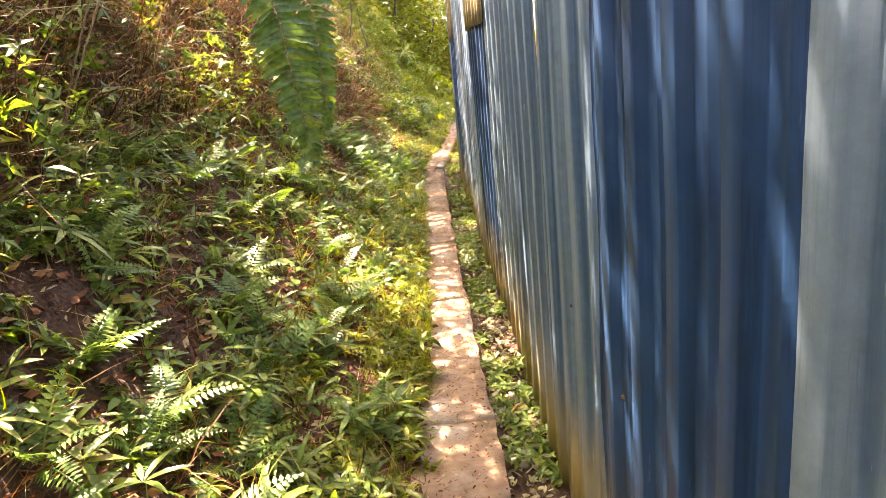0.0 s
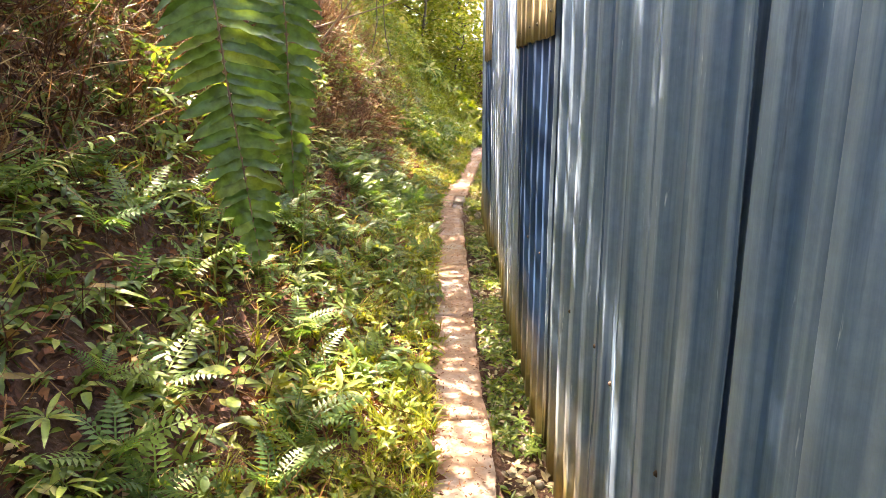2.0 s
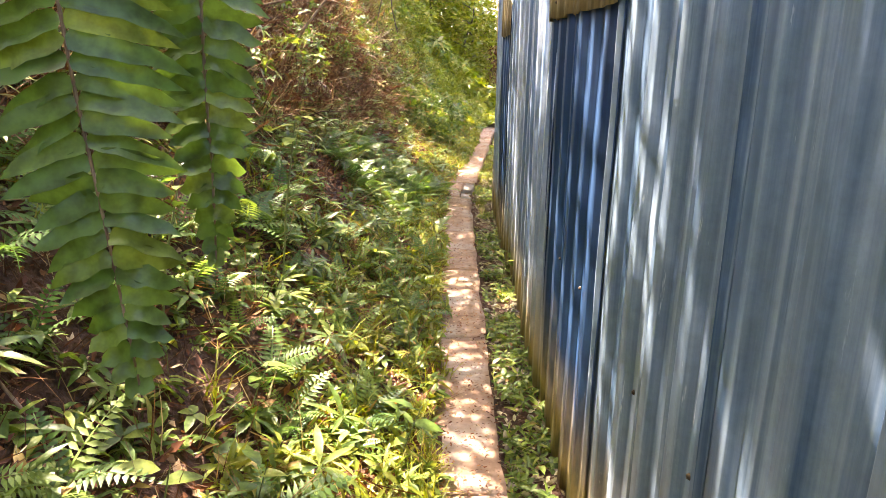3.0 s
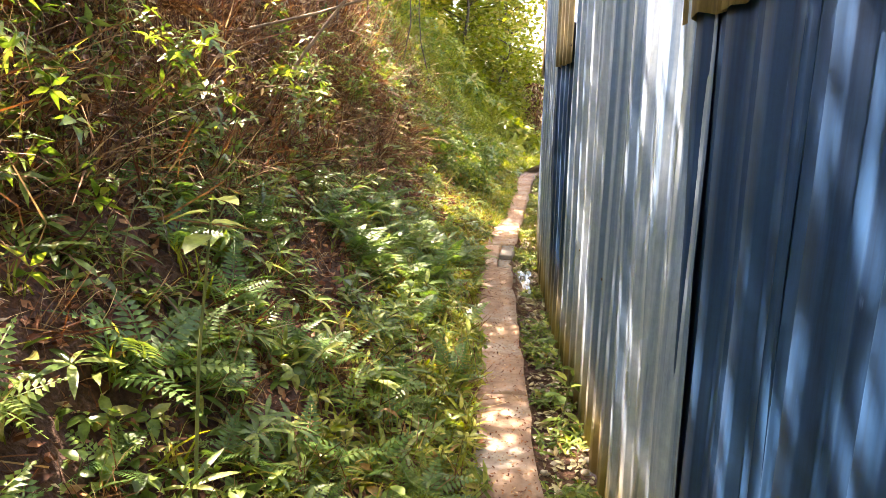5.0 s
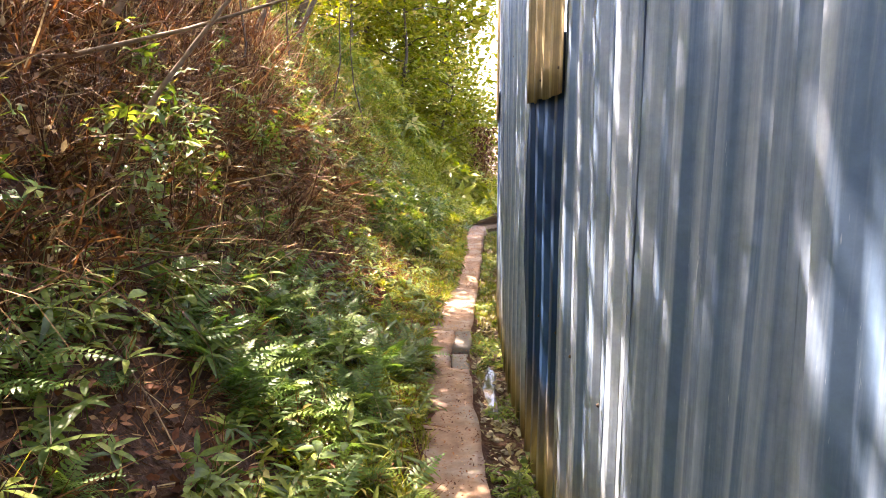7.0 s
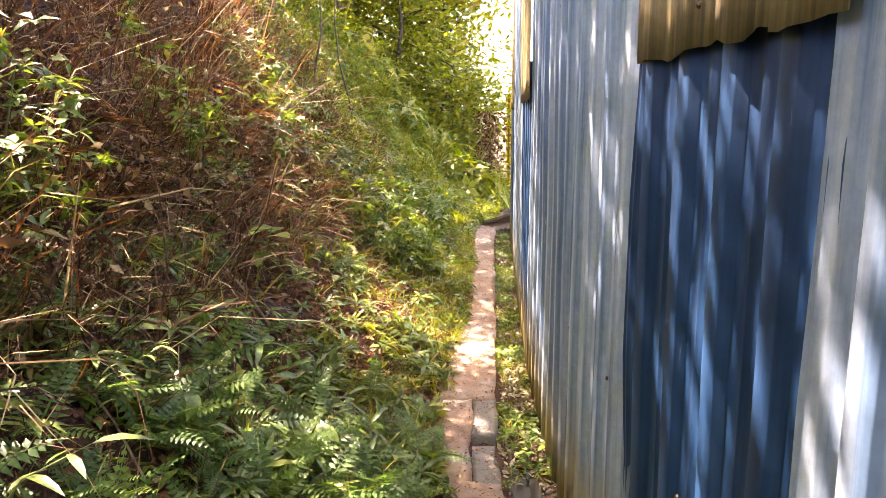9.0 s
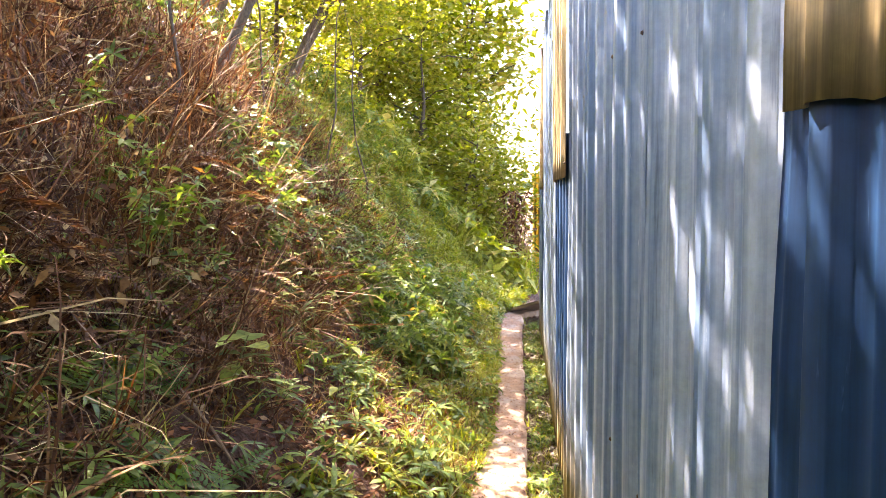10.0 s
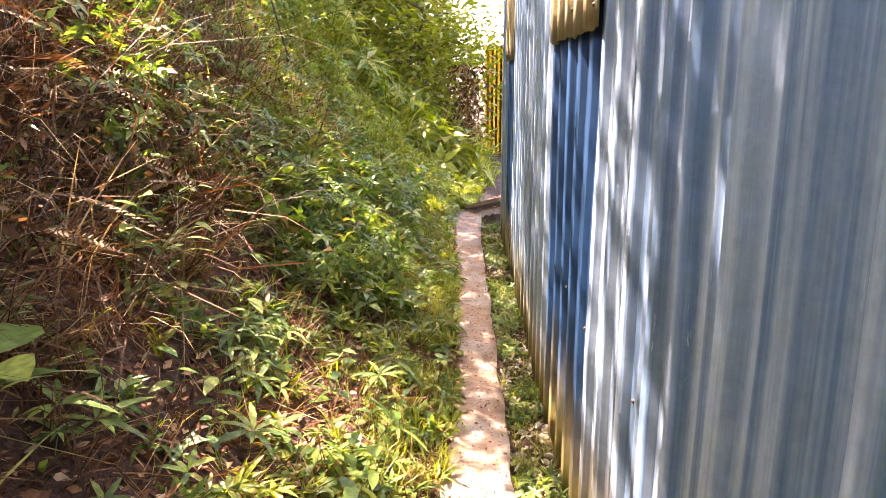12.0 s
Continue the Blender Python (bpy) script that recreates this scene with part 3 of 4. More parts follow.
def dry_brush():
    """Dead stems, bracken and hanging dry leaves on the upper bank."""
    stems = [blades(6, 0.6, 0.0085, rng.uniform(0.4, 1.9)) for _ in range(10)]
    cover("dry_brush", stems, DEAD, 8500, -3.6, -1.2, -3.0, 17.0, (0.4, 1.3), -0.3, 13.0, "tangled dry brown stems on the upper bank", "brush", 1.0, 0.6, above=True)
    cover("dry_brush", [blades(3, 1.3, 0.010, rng.uniform(0.2, 0.9)) for _ in range(8)], STRAW, 1500, -3.6, -1.6, -1.0, 17.0, (0.6, 1.2), -0.3, 15.0, "tall dry stems standing on the upper bank", "brush", 1.0, 0.3, above=True)
    cover("dry_brush", stems, STRAW, 5000, -3.6, -1.3, -3.0, 17.0, (0.35, 1.1), -0.2, 14.0, "reddish dry stems on the upper bank", "brush", 1.0, 0.6, above=True)
    cover("dry_brush", stems, STRAW, 1300, -1.4, -0.6, -0.5, 18.0, (0.25, 0.6), 0.05, 17.0, "sparse dead stems on the bank", "brush", 1.0, 0.8)
    n = 26000
    x, y = strewn(n, -3.4, -1.25, -3.0, 17.0)
    x = x - brush_line(y)
    p = on_ground(x, y) + np.stack([np.zeros(n), np.zeros(n), rng.random(n) ** 1.6 * 0.55], -1)
    stuff("dead_leaves", scatter(crown_leaf, p, angles(n, 0, 6.283), rng.normal(-0.9, 0.6, n), rng.normal(0, 0.7, n), rng.uniform(0.025, 0.075, n)), DEAD, "withered brown leaves caught in the dry brush", "dead leaves")
    n = 15000
    x, y = strewn(n, -3.6, -1.4, -1.0, 20.0)
    k = patchy(x, y, 1.2, 31.0) > 0.05
    x, y = x[k], y[k]
    n = len(x)
    p = on_ground(x, y) + np.stack([np.zeros(n), np.zeros(n), rng.random(n) * 0.7], -1)
    stuff("shrub_leaves", scatter(FAR_SHOOTS, p, angles(n, 0, 6.283), rng.normal(0, 0.5, n), rng.normal(0.3, 0.5, n), rng.uniform(0.5, 1.15, n)), LEAF, "green leaves of low shrubs among the dry brush", "shrub")


dry_brush()


def far_bank():
    """The sunlit bank at the bend, thick with fine grass and creepers."""
    n = 11000
    x, y = strewn(n, -3.2, -0.1, 16.8, 24.0)
    p = on_ground(x, y) + np.stack([np.zeros(n), np.zeros(n), rng.random(n) * 0.15], -1)
    stuff("creepers", scatter(FAR_SHOOTS, p, angles(n, 0, 6.283), rng.normal(0, 0.4, n), rng.normal(0.5, 0.4, n), rng.uniform(0.6, 1.6, n)), CROWN, "sunlit yellow-green creepers over the bank at the bend", "creepers")
    n = 5200
    x, y = strewn(n, -2.3, -0.35, 13.2, 17.6)
    k = patchy(x, y, 1.6, 51.0) > -0.12
    x, y = x[k], y[k]
    n = len(x)
    p = on_ground(x, y) + np.stack([np.zeros(n), np.zeros(n), rng.random(n) ** 1.5 * 0.38], -1)
    stuff("creepers", scatter(FAR_SHOOTS, p, angles(n, 0, 6.283), rng.normal(0, 0.5, n), rng.normal(0.4, 0.5, n), rng.uniform(0.5, 1.5, n)), LEAF, "tangled green creepers on the bank before the bend", "creepers")
    n = 3500
    x, y = strewn(n, -3.2, -0.1, 16.5, 24.0)
    stuff("grass", scatter(TUFTS, on_ground(x, y), angles(n, 0, 6.283), rng.normal(0, 0.3, n), rng.normal(0.5, 0.3, n), rng.uniform(1.0, 2.4, n)), GRASS, "long sunlit grass on the bank at the bend", "grass")


far_bank()


def far_scrub():
    """Low sunlit scrub on the flat beyond the bend."""
    n = 6000
    x, y = rng.uniform(-9, 1.2, n), rng.uniform(19, 34, n)
    p = on_ground(x, y) + np.stack([np.zeros(n), np.zeros(n), rng.random(n) * 0.5], -1)
    stuff("scrub", scatter(FAR_SHOOTS + TUFTS, p, angles(n, 0, 6.283), rng.normal(0, 0.4, n), rng.normal(0, 0.4, n), rng.uniform(2.0, 4.5, n)), CROWN, "low sunlit scrub beyond the bend of the path", "scrub")


far_scrub()


def drain_strip():
    """Litter, stones and small plants between path and fence."""
    def between(n, y0, y1):
        y = rng.uniform(y0, y1, n)
        a, b = path_right(y) + 0.015, fence_x(y) - 0.01
        return a + (b - a) * rng.random(n), y
    x, y = between(5200, 0, 17)
    n = len(x)
    stuff("leaf_litter", scatter(flat_leaf, on_ground(x, y, 0.006), angles(n, 0, 6.283), rng.normal(0, 0.35, n), rng.normal(0, 0.35, n), rng.uniform(0.02, 0.065, n)), PALELEAF, "pale dead leaves in the strip beside the fence", "leaf litter")
    x, y = between(2900, 0, 17)
    k = patchy(x, y, 2.5, 41.0) > -0.02
    x, y = x[k], y[k]
    n = len(x)
    stuff("undergrowth", scatter(HERBS + SHOOTS, on_ground(x, y), angles(n, 0, 6.283), rng.normal(0, 0.4, n), rng.normal(0, 0.4, n), rng.uniform(0.35, 0.85, n)), LEAF, "small green weeds at the foot of the fence", "weeds")
    x, y = between(260, 10.5, 17)
    n = len(x)
    stuff("grass", scatter(TUFTS, on_ground(x, y), angles(n, 0, 6.283), rng.normal(0, 0.3, n), rng.normal(0, 0.3, n), rng.uniform(0.4, 0.9, n)), GRASS, "bright grass at the foot of the fence", "grass")
    rocks = []
    for _ in range(4):
        bm = bmesh.new()
        bmesh.ops.create_icosphere(bm, subdivisions=1, radius=1.0)
        v = np.array([tuple(q.co * (1 + 0.35 * noise.noise(q.co * 1.7 + Vector((_, 0, 0))))) for q in bm.verts]) * (1, 0.8, 0.55)
        rocks.append((v, np.array([[w.index for w in f.verts] for f in bm.faces])))
        bm.free()
    x, y = between(420, 0, 17)
    n = len(x)
    stuff("pebbles", scatter(rocks, on_ground(x, y, 0.004), angles(n, 0, 6.283), rng.normal(0, 0.3, n), rng.normal(0, 0.3, n), rng.uniform(0.008, 0.034, n)), STONE, "rough stones in the strip beside the fence", "stones")
    # crumbs of leaf and earth on the path
    y = rng.uniform(-0.5, 17.4, 9500)
    s = rng.random(9500)
    x = path_left(y) * s + path_right(y) * (1 - s)
    n = len(x)
    stuff("path_litter", scatter(flat_leaf, np.stack([x, y, np.full(n, 0.012)], -1), angles(n, 0, 6.283), rng.normal(0, 0.2, n), rng.normal(0, 0.2, n), rng.uniform(0.006, 0.022, n)), LITTER, "crumbs of dead leaf scattered on the path", "leaf litter")


drain_strip()

# puddle in the strip
bm = bmesh.new()
ring = [bm.verts.new((0.225 + (0.055 + 0.02 * math.sin(3 * a)) * math.cos(a), 9.75 + 0.52 * math.sin(a) + 0.05 * math.cos(4 * a), -0.062)) for a in np.linspace(0, 2 * math.pi, 36, endpoint=False)]
bm.faces.new(ring)
me = bpy.data.meshes.new("puddle")
bm.to_mesh(me)
bm.free()
me.materials.append(WATER)
tagged(new("puddle", me), "shallow brown puddle between path and fence", "puddle", kind="structure")


# ---- plants that can be told apart ----
def frond_mesh(length, width, pairs, droop, arch=0.0):
    """A fern frond along +y: midrib with paired pinnae."""
    out = []
    prev = None
    for k in range(pairs):
        t = 0.12 + 0.88 * k / pairs
        y, z = length * t, length * (arch * t - droop * t * t)
        w = width * 0.5 * math.sin(math.pi * min(1, 0.25 + 0.75 * t) ** 0.8) * (1.0 if t < 0.75 else (1 - t) / 0.25 * 0.8 + 0.2)
        v, f = leaf_shape(max(w, 0.006), 0.9 * length / pairs * 0.88, 0.15, 0.25, False)
        for side in (-1, 1):
            out.append((turned(v, 0.12, side * (-math.pi / 2 + 0.30) , (0, y, z)), f))
    rib = []
    for k in range(7):
        t = k / 6
        h = 0.004 * (1 - 0.8 * t)
        rib += [(-h, length * t, length * (arch * t - droop * t * t)), (h, length * t, length * (arch * t - droop * t * t) + 0.001)]
    f = []
    for k in range(6):
        a = 2 * k
        f += [(a, a + 1, a + 3), (a, a + 3, a + 2)]
    out.append((np.array(rib), np.array(f)))
    return joined(out)


FRONDS = [mesh_arrays("frond", *frond_mesh(0.26, 0.11, 13, d, a), FERN) for d, a in ((0.5, 0.45), (0.35, 0.3), (0.7, 0.6))]
LANCE = [mesh_arrays("leaf", *leaf_shape(L, W, 0.28, d), LEAF_OB, True) for L, W, d in ((0.13, 0.022, 0.3), (0.10, 0.02, 0.5), (0.16, 0.026, 0.4))]
OVATE = [mesh_arrays("leaf", *leaf_shape(L, W, 0.22, d), LEAF_OB, True) for L, W, d in ((0.085, 0.045, 0.25), (0.11, 0.05, 0.35))]


def stem_mesh(height, r, lean=0.1):
    v, f = tube([(0, 0, -0.02), (lean * height * 0.3, 0, height * 0.5), (lean * height, 0, height)], (r, r * 0.8, r * 0.5), 4)
    return mesh_arrays("stem", v, f, STEM)


STEM_SHORT, STEM_TALL = stem_mesh(0.09, 0.003), stem_mesh(0.22, 0.0035)


def plant(name, x, y, label, category, group, leaf_sets, count, rise, heights, size, stem=None):
    ob = thing(name, pose(x, y, float(ground_z(x, y)), rng.normal(0, 6), rng.normal(14, 8), 0), label, category, group)
    turn = rng.uniform(0, 360)
    for k in range(count):
        h = heights[0] + (heights[1] - heights[0]) * k / max(1, count - 1)
        m = pose(0, 0, h * size, 0, 0, turn + k * (137.5 if heights[1] > heights[0] else 360 / count) + rng.normal(0, 10)) @ pose(0, 0, 0, rise + rng.normal(0, 9), rng.normal(0, 8), 0)
        me = leaf_sets[int(rng.integers(0, len(leaf_sets)))]
        piece("frond" if leaf_sets is FRONDS else "leaf", me, ob, m @ Matrix.Scale(size * rng.uniform(0.75, 1.1), 4))
    if stem:
        piece("stem", stem, ob, Matrix.Scale(size, 4))
    return ob


def free(x, y):
    return not (path_left(y) - 0.06 < x < fence_x(y))


def bed(n, u0, u1, y0, y1):
    out = []
    while len(out) < n:
        y = rng.uniform(y0, y1)
        x = float(bank(y)) + rng.uniform(u0, u1) * (1 + 0.6 * float(brush_line(y)))
        if free(x, y):
            out.append((x, y))
    return out


for x, y in bed(250, -1.6, -0.25, 0.6, 10.6):
    plant("fern", x, y, "small green fern growing on the bank", "fern", "ferns on the bank", FRONDS, int(rng.integers(4, 7)), 30, (0.01, 0.01), rng.uniform(0.6, 1.35))
for x, y in bed(260, -1.5, -0.22, 0.8, 16.5):
    plant("seedling", x, y, "green seedling with a whorl of narrow leaves", "seedling", "seedlings on the bank", LANCE, int(rng.integers(6, 10)), 20, (0.08, 0.08), rng.uniform(0.65, 1.3), STEM_SHORT)
for x, y in bed(110, -1.6, -0.2, 0.8, 17):
    plant("herb", x, y, "leafy green herb with oval leaves", "herb", "herbs on the bank", OVATE, int(rng.integers(4, 7)), 12, (0.03, 0.2), rng.uniform(0.6, 1.2), STEM_TALL)
for x, y in bed(30, -1.1, -0.4, 8.0, 9.7):
    plant("fern", x, y, "lush bright green fern in a clump on the bank", "fern", "ferns on the bank", FRONDS, int(rng.integers(5, 8)), 32, (0.01, 0.01), rng.uniform(0.9, 1.4))
for x, y in bed(26, -1.05, -0.3, 8.0, 10.2):
    plant("seedling", x, y, "green seedling with a whorl of narrow leaves", "seedling", "seedlings on the bank", LANCE, int(rng.integers(6, 10)), 22, (0.08, 0.08), rng.uniform(0.9, 1.3), STEM_SHORT)
TUFT_MESH = [mesh_arrays("grass_tuft", *blades(12, 0.24, 0.011, 1.0), GRASS) for _ in range(5)]
for x, y in bed(120, -0.6, -0.16, 0.6, 17) + bed(40, -1.8, -0.5, 0.6, 16):
    ob = new("grass_tuft", TUFT_MESH[int(rng.integers(0, 5))])
    ob.matrix_world = pose(x, y, float(ground_z(x, y)), rng.normal(0, 8), rng.normal(8, 8), rng.uniform(0, 360)) @ Matrix.Scale(rng.uniform(0.6, 1.1), 4)
    tagged(ob, "tuft of bright green grass beside the path", "grass tuft", "grass tufts")
for x, y, q in ((0.24, 7.75, 1.0), (0.27, 7.0, 1.2), (0.22, 8.35, 0.9), (0.30, 7.25, 1.1), (0.26, 6.2, 0.7), (0.24, 5.2, 0.7)):
    plant("herb", x, y, "leafy green weed beside the fence", "herb", "weeds by the fence", OVATE, 6, 16, (0.03, 0.2), q, STEM_TALL)


def broad_leaf(length, width):
    return mesh_arrays("leaf", *leaf_shape(length, width, 0.18, 0.3), LEAF_OB, True)


def sapling(x, y, height, leaves, size, label, start=0.4, broad=0.5):
    ob = thing("sapling", pose(x, y, float(ground_z(x, y))), label, "sapling")
    v, f = tube([(0, 0, -0.03), (0.04, 0, height * 0.5), (0.10, 0.01, height)], (0.006, 0.005, 0.003), 5)
    piece("stem", mesh_arrays("stem", v, f, STEM), ob)
    me = broad_leaf(size, size * broad)
    for k in range(leaves):
        t = start + (1 - start) * k / max(1, leaves - 1)
        piece("leaf", me, ob, pose(0.04 + 0.06 * (2 * t - 1), 0, height * t, 0, 0, k * 137.5 + 40) @ pose(0, 0, 0, rng.uniform(-5, 30), rng.normal(0, 10), 0) @ Matrix.Scale(rng.uniform(0.8, 1.15), 4))


sapling(-0.935, 5.52, 0.86, 5, 0.125, "slender sapling with broad pale green leaves", 0.86)
sapling(-1.15, 4.6, 0.5, 6, 0.14, "slender sapling with broad pale green leaves", 0.4)
sapling(-1.17, 10.88, 0.32, 7, 0.19, "small sapling with large rounded green leaves", 0.5, 0.68)
sapling(-1.20, 11.92, 0.34, 5, 0.12, "small sapling with pale leaves on a reddish stem", 0.6)
sapling(-1.6, 11.3, 0.55, 7, 0.12, "slender sapling with narrow green leaves", 0.4)
sapling(-1.75, 9.6, 0.5, 7, 0.12, "slender sapling with narrow green leaves", 0.4)
sapling(-1.5, 8.4, 0.5, 6, 0.11, "slender sapling with narrow green leaves", 0.4)
sapling(-0.72, 9.45, 0.22, 5, 0.13, "small sapling with broad green leaves", 0.5)
sapling(-1.45, 12.8, 0.6, 8, 0.12, "slender sapling with narrow green leaves", 0.4)


DEAD_FROND = [mesh_arrays("frond", *frond_mesh(L, L * 0.24, 38, d, h), BRACKEN) for L, d, h in ((0.62, 1.15, 0.55), (0.75, 1.4, 0.75), (0.5, 0.9, 0.35), (0.85, 1.5, 0.8))]
for x, y in bed(110, -2.4, -1.5, 1.5, 15.5):
    ob = thing("bracken", pose(x, y, float(ground_z(x, y)) + 0.02), "withered brown bracken hanging down the bank", "bracken", "dead bracken on the bank")
    for k in range(int(rng.integers(4, 7))):
        piece("frond", DEAD_FROND[int(rng.integers(0, 4))], ob, pose(0, 0, 0, rng.normal(20, 14), rng.normal(0, 16), rng.normal(-80, 50)) @ Matrix.Scale(rng.uniform(0.45, 0.85), 4))
SPRIG_LEAF = [mesh_arrays("leaf", *leaf_shape(L, W, 0.25, d), PALE_GREEN, True) for L, W, d in ((0.12, 0.026, 0.35), (0.15, 0.030, 0.5), (0.10, 0.024, 0.2))]
SPRIG_STEM = mesh_arrays("stem", *tube([(0, 0, -0.03), (0.06, 0, 0.22), (0.17, 0, 0.40), (0.33, 0, 0.50)], (0.004, 0.0035, 0.003, 0.0015), 4), STEM)
for x, y in bed(80, -2.1, -1.05, 2.0, 15.0):
    size = rng.uniform(0.45, 0.85)
    ob = thing("sprig", pose(x, y, float(ground_z(x, y)), 0, rng.normal(0, 10), rng.normal(-10, 50)) @ Matrix.Scale(size, 4), "arching green sprig with long pale leaves", "shrub", "sprigs on the bank")
    piece("stem", SPRIG_STEM, ob)
    for k in range(8):
        t = 0.35 + 0.65 * k / 7
        px, pz = 0.33 * t ** 1.9, 0.5 * (1.45 * t - 0.45 * t * t)
        piece("leaf", SPRIG_LEAF[k % 3], ob, pose(px, 0, pz, 0, 0, -90 + (62 if k % 2 else -62) * (1 - 0.6 * (k == 7)) + rng.normal(0, 12)) @ pose(0, 0, 0, rng.normal(12, 10), rng.normal(0, 12), 0))


PINNA = ((0.0, 0.0), (0.05, 0.9), (0.18, 1.0), (0.34, 0.97), (0.5, 0.9), (0.66, 0.78), (0.82, 0.55), (1.0, 0.0))


def hanging_fern():
    """Two long sword-fern fronds that arch off the bank and hang over the path's edge."""
    x, y = -1.72, 3.35
    base = Vector((x, y, float(ground_z(x, y))))
    ob = thing("hanging_fern", pose(*base), "large sword fern with long fronds hanging down, sunlit", "fern")
    arcs = (((0, 0, 0), (0.45, -0.05, 0.85), (0.90, -0.18, 0.98), (1.13, -0.26, 0.62), (1.20, -0.30, 0.22), (1.25, -0.33, -0.12)),
            ((0, 0, 0), (0.55, 0.0, 0.95), (1.05, -0.06, 1.05), (1.26, -0.10, 0.62), (1.29, -0.13, 0.22), (1.29, -0.14, 0.00)))
    for arc, wide in zip(arcs, (0.136, 0.105)):
        pts = [Vector(p) for p in arc]
        fine = []
        for k in range(len(pts) - 1):
            p0, p1, p2, p3 = pts[max(k - 1, 0)], pts[k], pts[k + 1], pts[min(k + 2, len(pts) - 1)]
            for t in np.linspace(0, 1, 12, endpoint=False):
                fine.append(0.5 * (2 * p1 + (p2 - p0) * t + (2 * p0 - 5 * p1 + 4 * p2 - p3) * t * t + (3 * p1 - p0 - 3 * p2 + p3) * t ** 3))
        fine.append(pts[-1])
        v, f = tube(fine, [0.005 - 0.0035 * k / len(fine) for k in range(len(fine))], 4)
        frond = piece("frond", mesh_arrays("frond", v, f, TWIG), ob)
        out = []
        n, gone, due = len(fine), 0.0, 0.0
        total = sum((fine[k + 1] - fine[k]).length for k in range(n - 1))
        for k in range(n - 1):
            p, d = fine[k], (fine[k + 1] - fine[k])
            step = d.length
            d.normalize()
            while due < gone + step:
                t = due / total
                q = p + d * (due - gone)
                due += 0.0235
                if t < 0.46:
                    continue
                side = d.cross(Vector((0.25, -1, 0.1))).normalized()
                w = wide * (1.0 if t < 0.82 else max(0.15, ((1 - t) / 0.18) ** 0.6)) * rng.uniform(0.9, 1.08)
                for s in (-1, 1):
                    a = (side * s * 0.97 + d * 0.22).normalized()
                    up = (a.cross(d).normalized() * s + d * rng.normal(-0.35, 0.3)).normalized()
                    b = up.cross(a).normalized()
                    lv, lf = leaf_shape(w, 0.031, 0.25, rng.uniform(-0.1, 0.45), True, PINNA)
                    lv[:, 0] += 0.010 * (lv[:, 1] / w) ** 2 * s + 0.0022 * np.sin(lv[:, 1] * 330 + due * 90)
                    lv[:, 2] += 0.003 * np.sin(lv[:, 1] * 140 + due * 70)
                    m = np.array([tuple(b), tuple(a), tuple(up)])
                    out.append((lv @ m + np.array(q), lf))
            gone += step
        piece("leaf_blade", mesh_arrays("leaf_blade", *joined(out), FROND_BIG), frond)


FROND_BIG = leaf_material("sword_fern", [(0.0, (0.06, 0.12, 0.03)), (0.7, (0.10, 0.17, 0.04)), (1.0, (0.15, 0.21, 0.045))], 0.30, 0.36)
hanging_fern()

# long grass clumps on the bank
LONG_GRASS = [mesh_arrays("long_grass", *blades(n, L, 0.014, 1.4), GRASS) for n, L in ((46, 0.75), (34, 0.6), (28, 0.5))]
for k, (x, y) in enumerate([(-1.35, 14.1), (-0.85, 14.7)] + bed(34, -2.6, -0.5, 14.2, 19.0)):
    ob = new("long_grass", LONG_GRASS[k % 3])
    ob.matrix_world = pose(x, y, float(ground_z(x, y)), rng.normal(0, 8), 15 + rng.normal(0, 8), rng.uniform(0, 360)) @ Matrix.Scale(1.0 if k < 2 else rng.uniform(0.7, 1.1), 4)
    tagged(ob, "clump of long arching green grass on the bank", "grass clump", "grass clumps on the bank")


def branch(name, pts, r, label, mat=TWIG):
    v, f = tube(pts, [r * (1 - 0.75 * k / (len(pts) - 1)) for k in range(len(pts))], 6)
    ob = new(name, mesh_arrays(name, v, f, mat, True))
    tagged(ob, label, "branch")


branch("fallen_branch", [(-2.5, 8.9, 1.9), (-1.9, 8.9, 1.95), (-1.35, 8.95, 2.08), (-0.7, 9.0, 2.28), (-0.2, 9.1, 2.5)], 0.016, "bare brown branch leaning out from the bank")
branch("fallen_branch", [(-1.75, 8.8, 1.35), (-1.45, 8.85, 1.8), (-1.05, 8.9, 2.3), (-0.8, 8.9, 2.7)], 0.018, "bare brown branch leaning out from the bank")
branch("fallen_branch", [(-2.4, 9.9, 1.9), (-2.1, 9.8, 2.25), (-1.7, 9.7, 2.75), (-1.3, 9.6, 3.2)], 0.03, "dark bare branch leaning out from the bank")
for k, (x, y, h, lean) in enumerate(((-2.1, 12.6, 2.2, 0.35), (-1.9, 14.6, 2.4, -0.3), (-1.6, 15.8, 2.6, 0.3), (-1.3, 16.9, 2.8, -0.25), (-2.4, 9.2, 1.7, 0.4))):
    z = float(ground_z(x, y))
    bend = [0.06 * math.sin(2.3 * k + 1.7 * q) for q in range(6)]
    branch("bare_stem", [(x + lean * (q / 5) ** 1.6 + bend[q], y + bend[5 - q], z - 0.05 + h * q / 5) for q in range(6)], 0.016, "thin dark bare stem standing on the bank", BARK)


def fallen_stalk(x0, y0, x1, y1, r, label, lift=0.05):
    """A dead stalk lying down the slope, clear of the ground here and there."""
    pts = []
    for k in range(9):
        t = k / 8
        x, y = x0 + (x1 - x0) * t, y0 + (y1 - y0) * t + 0.03 * math.sin(5 * t + x0)
        pts.append((x, y, float(ground_z(x, y)) + r + lift * math.sin(math.pi * t)))
    branch("fallen_branch", pts, r, label)


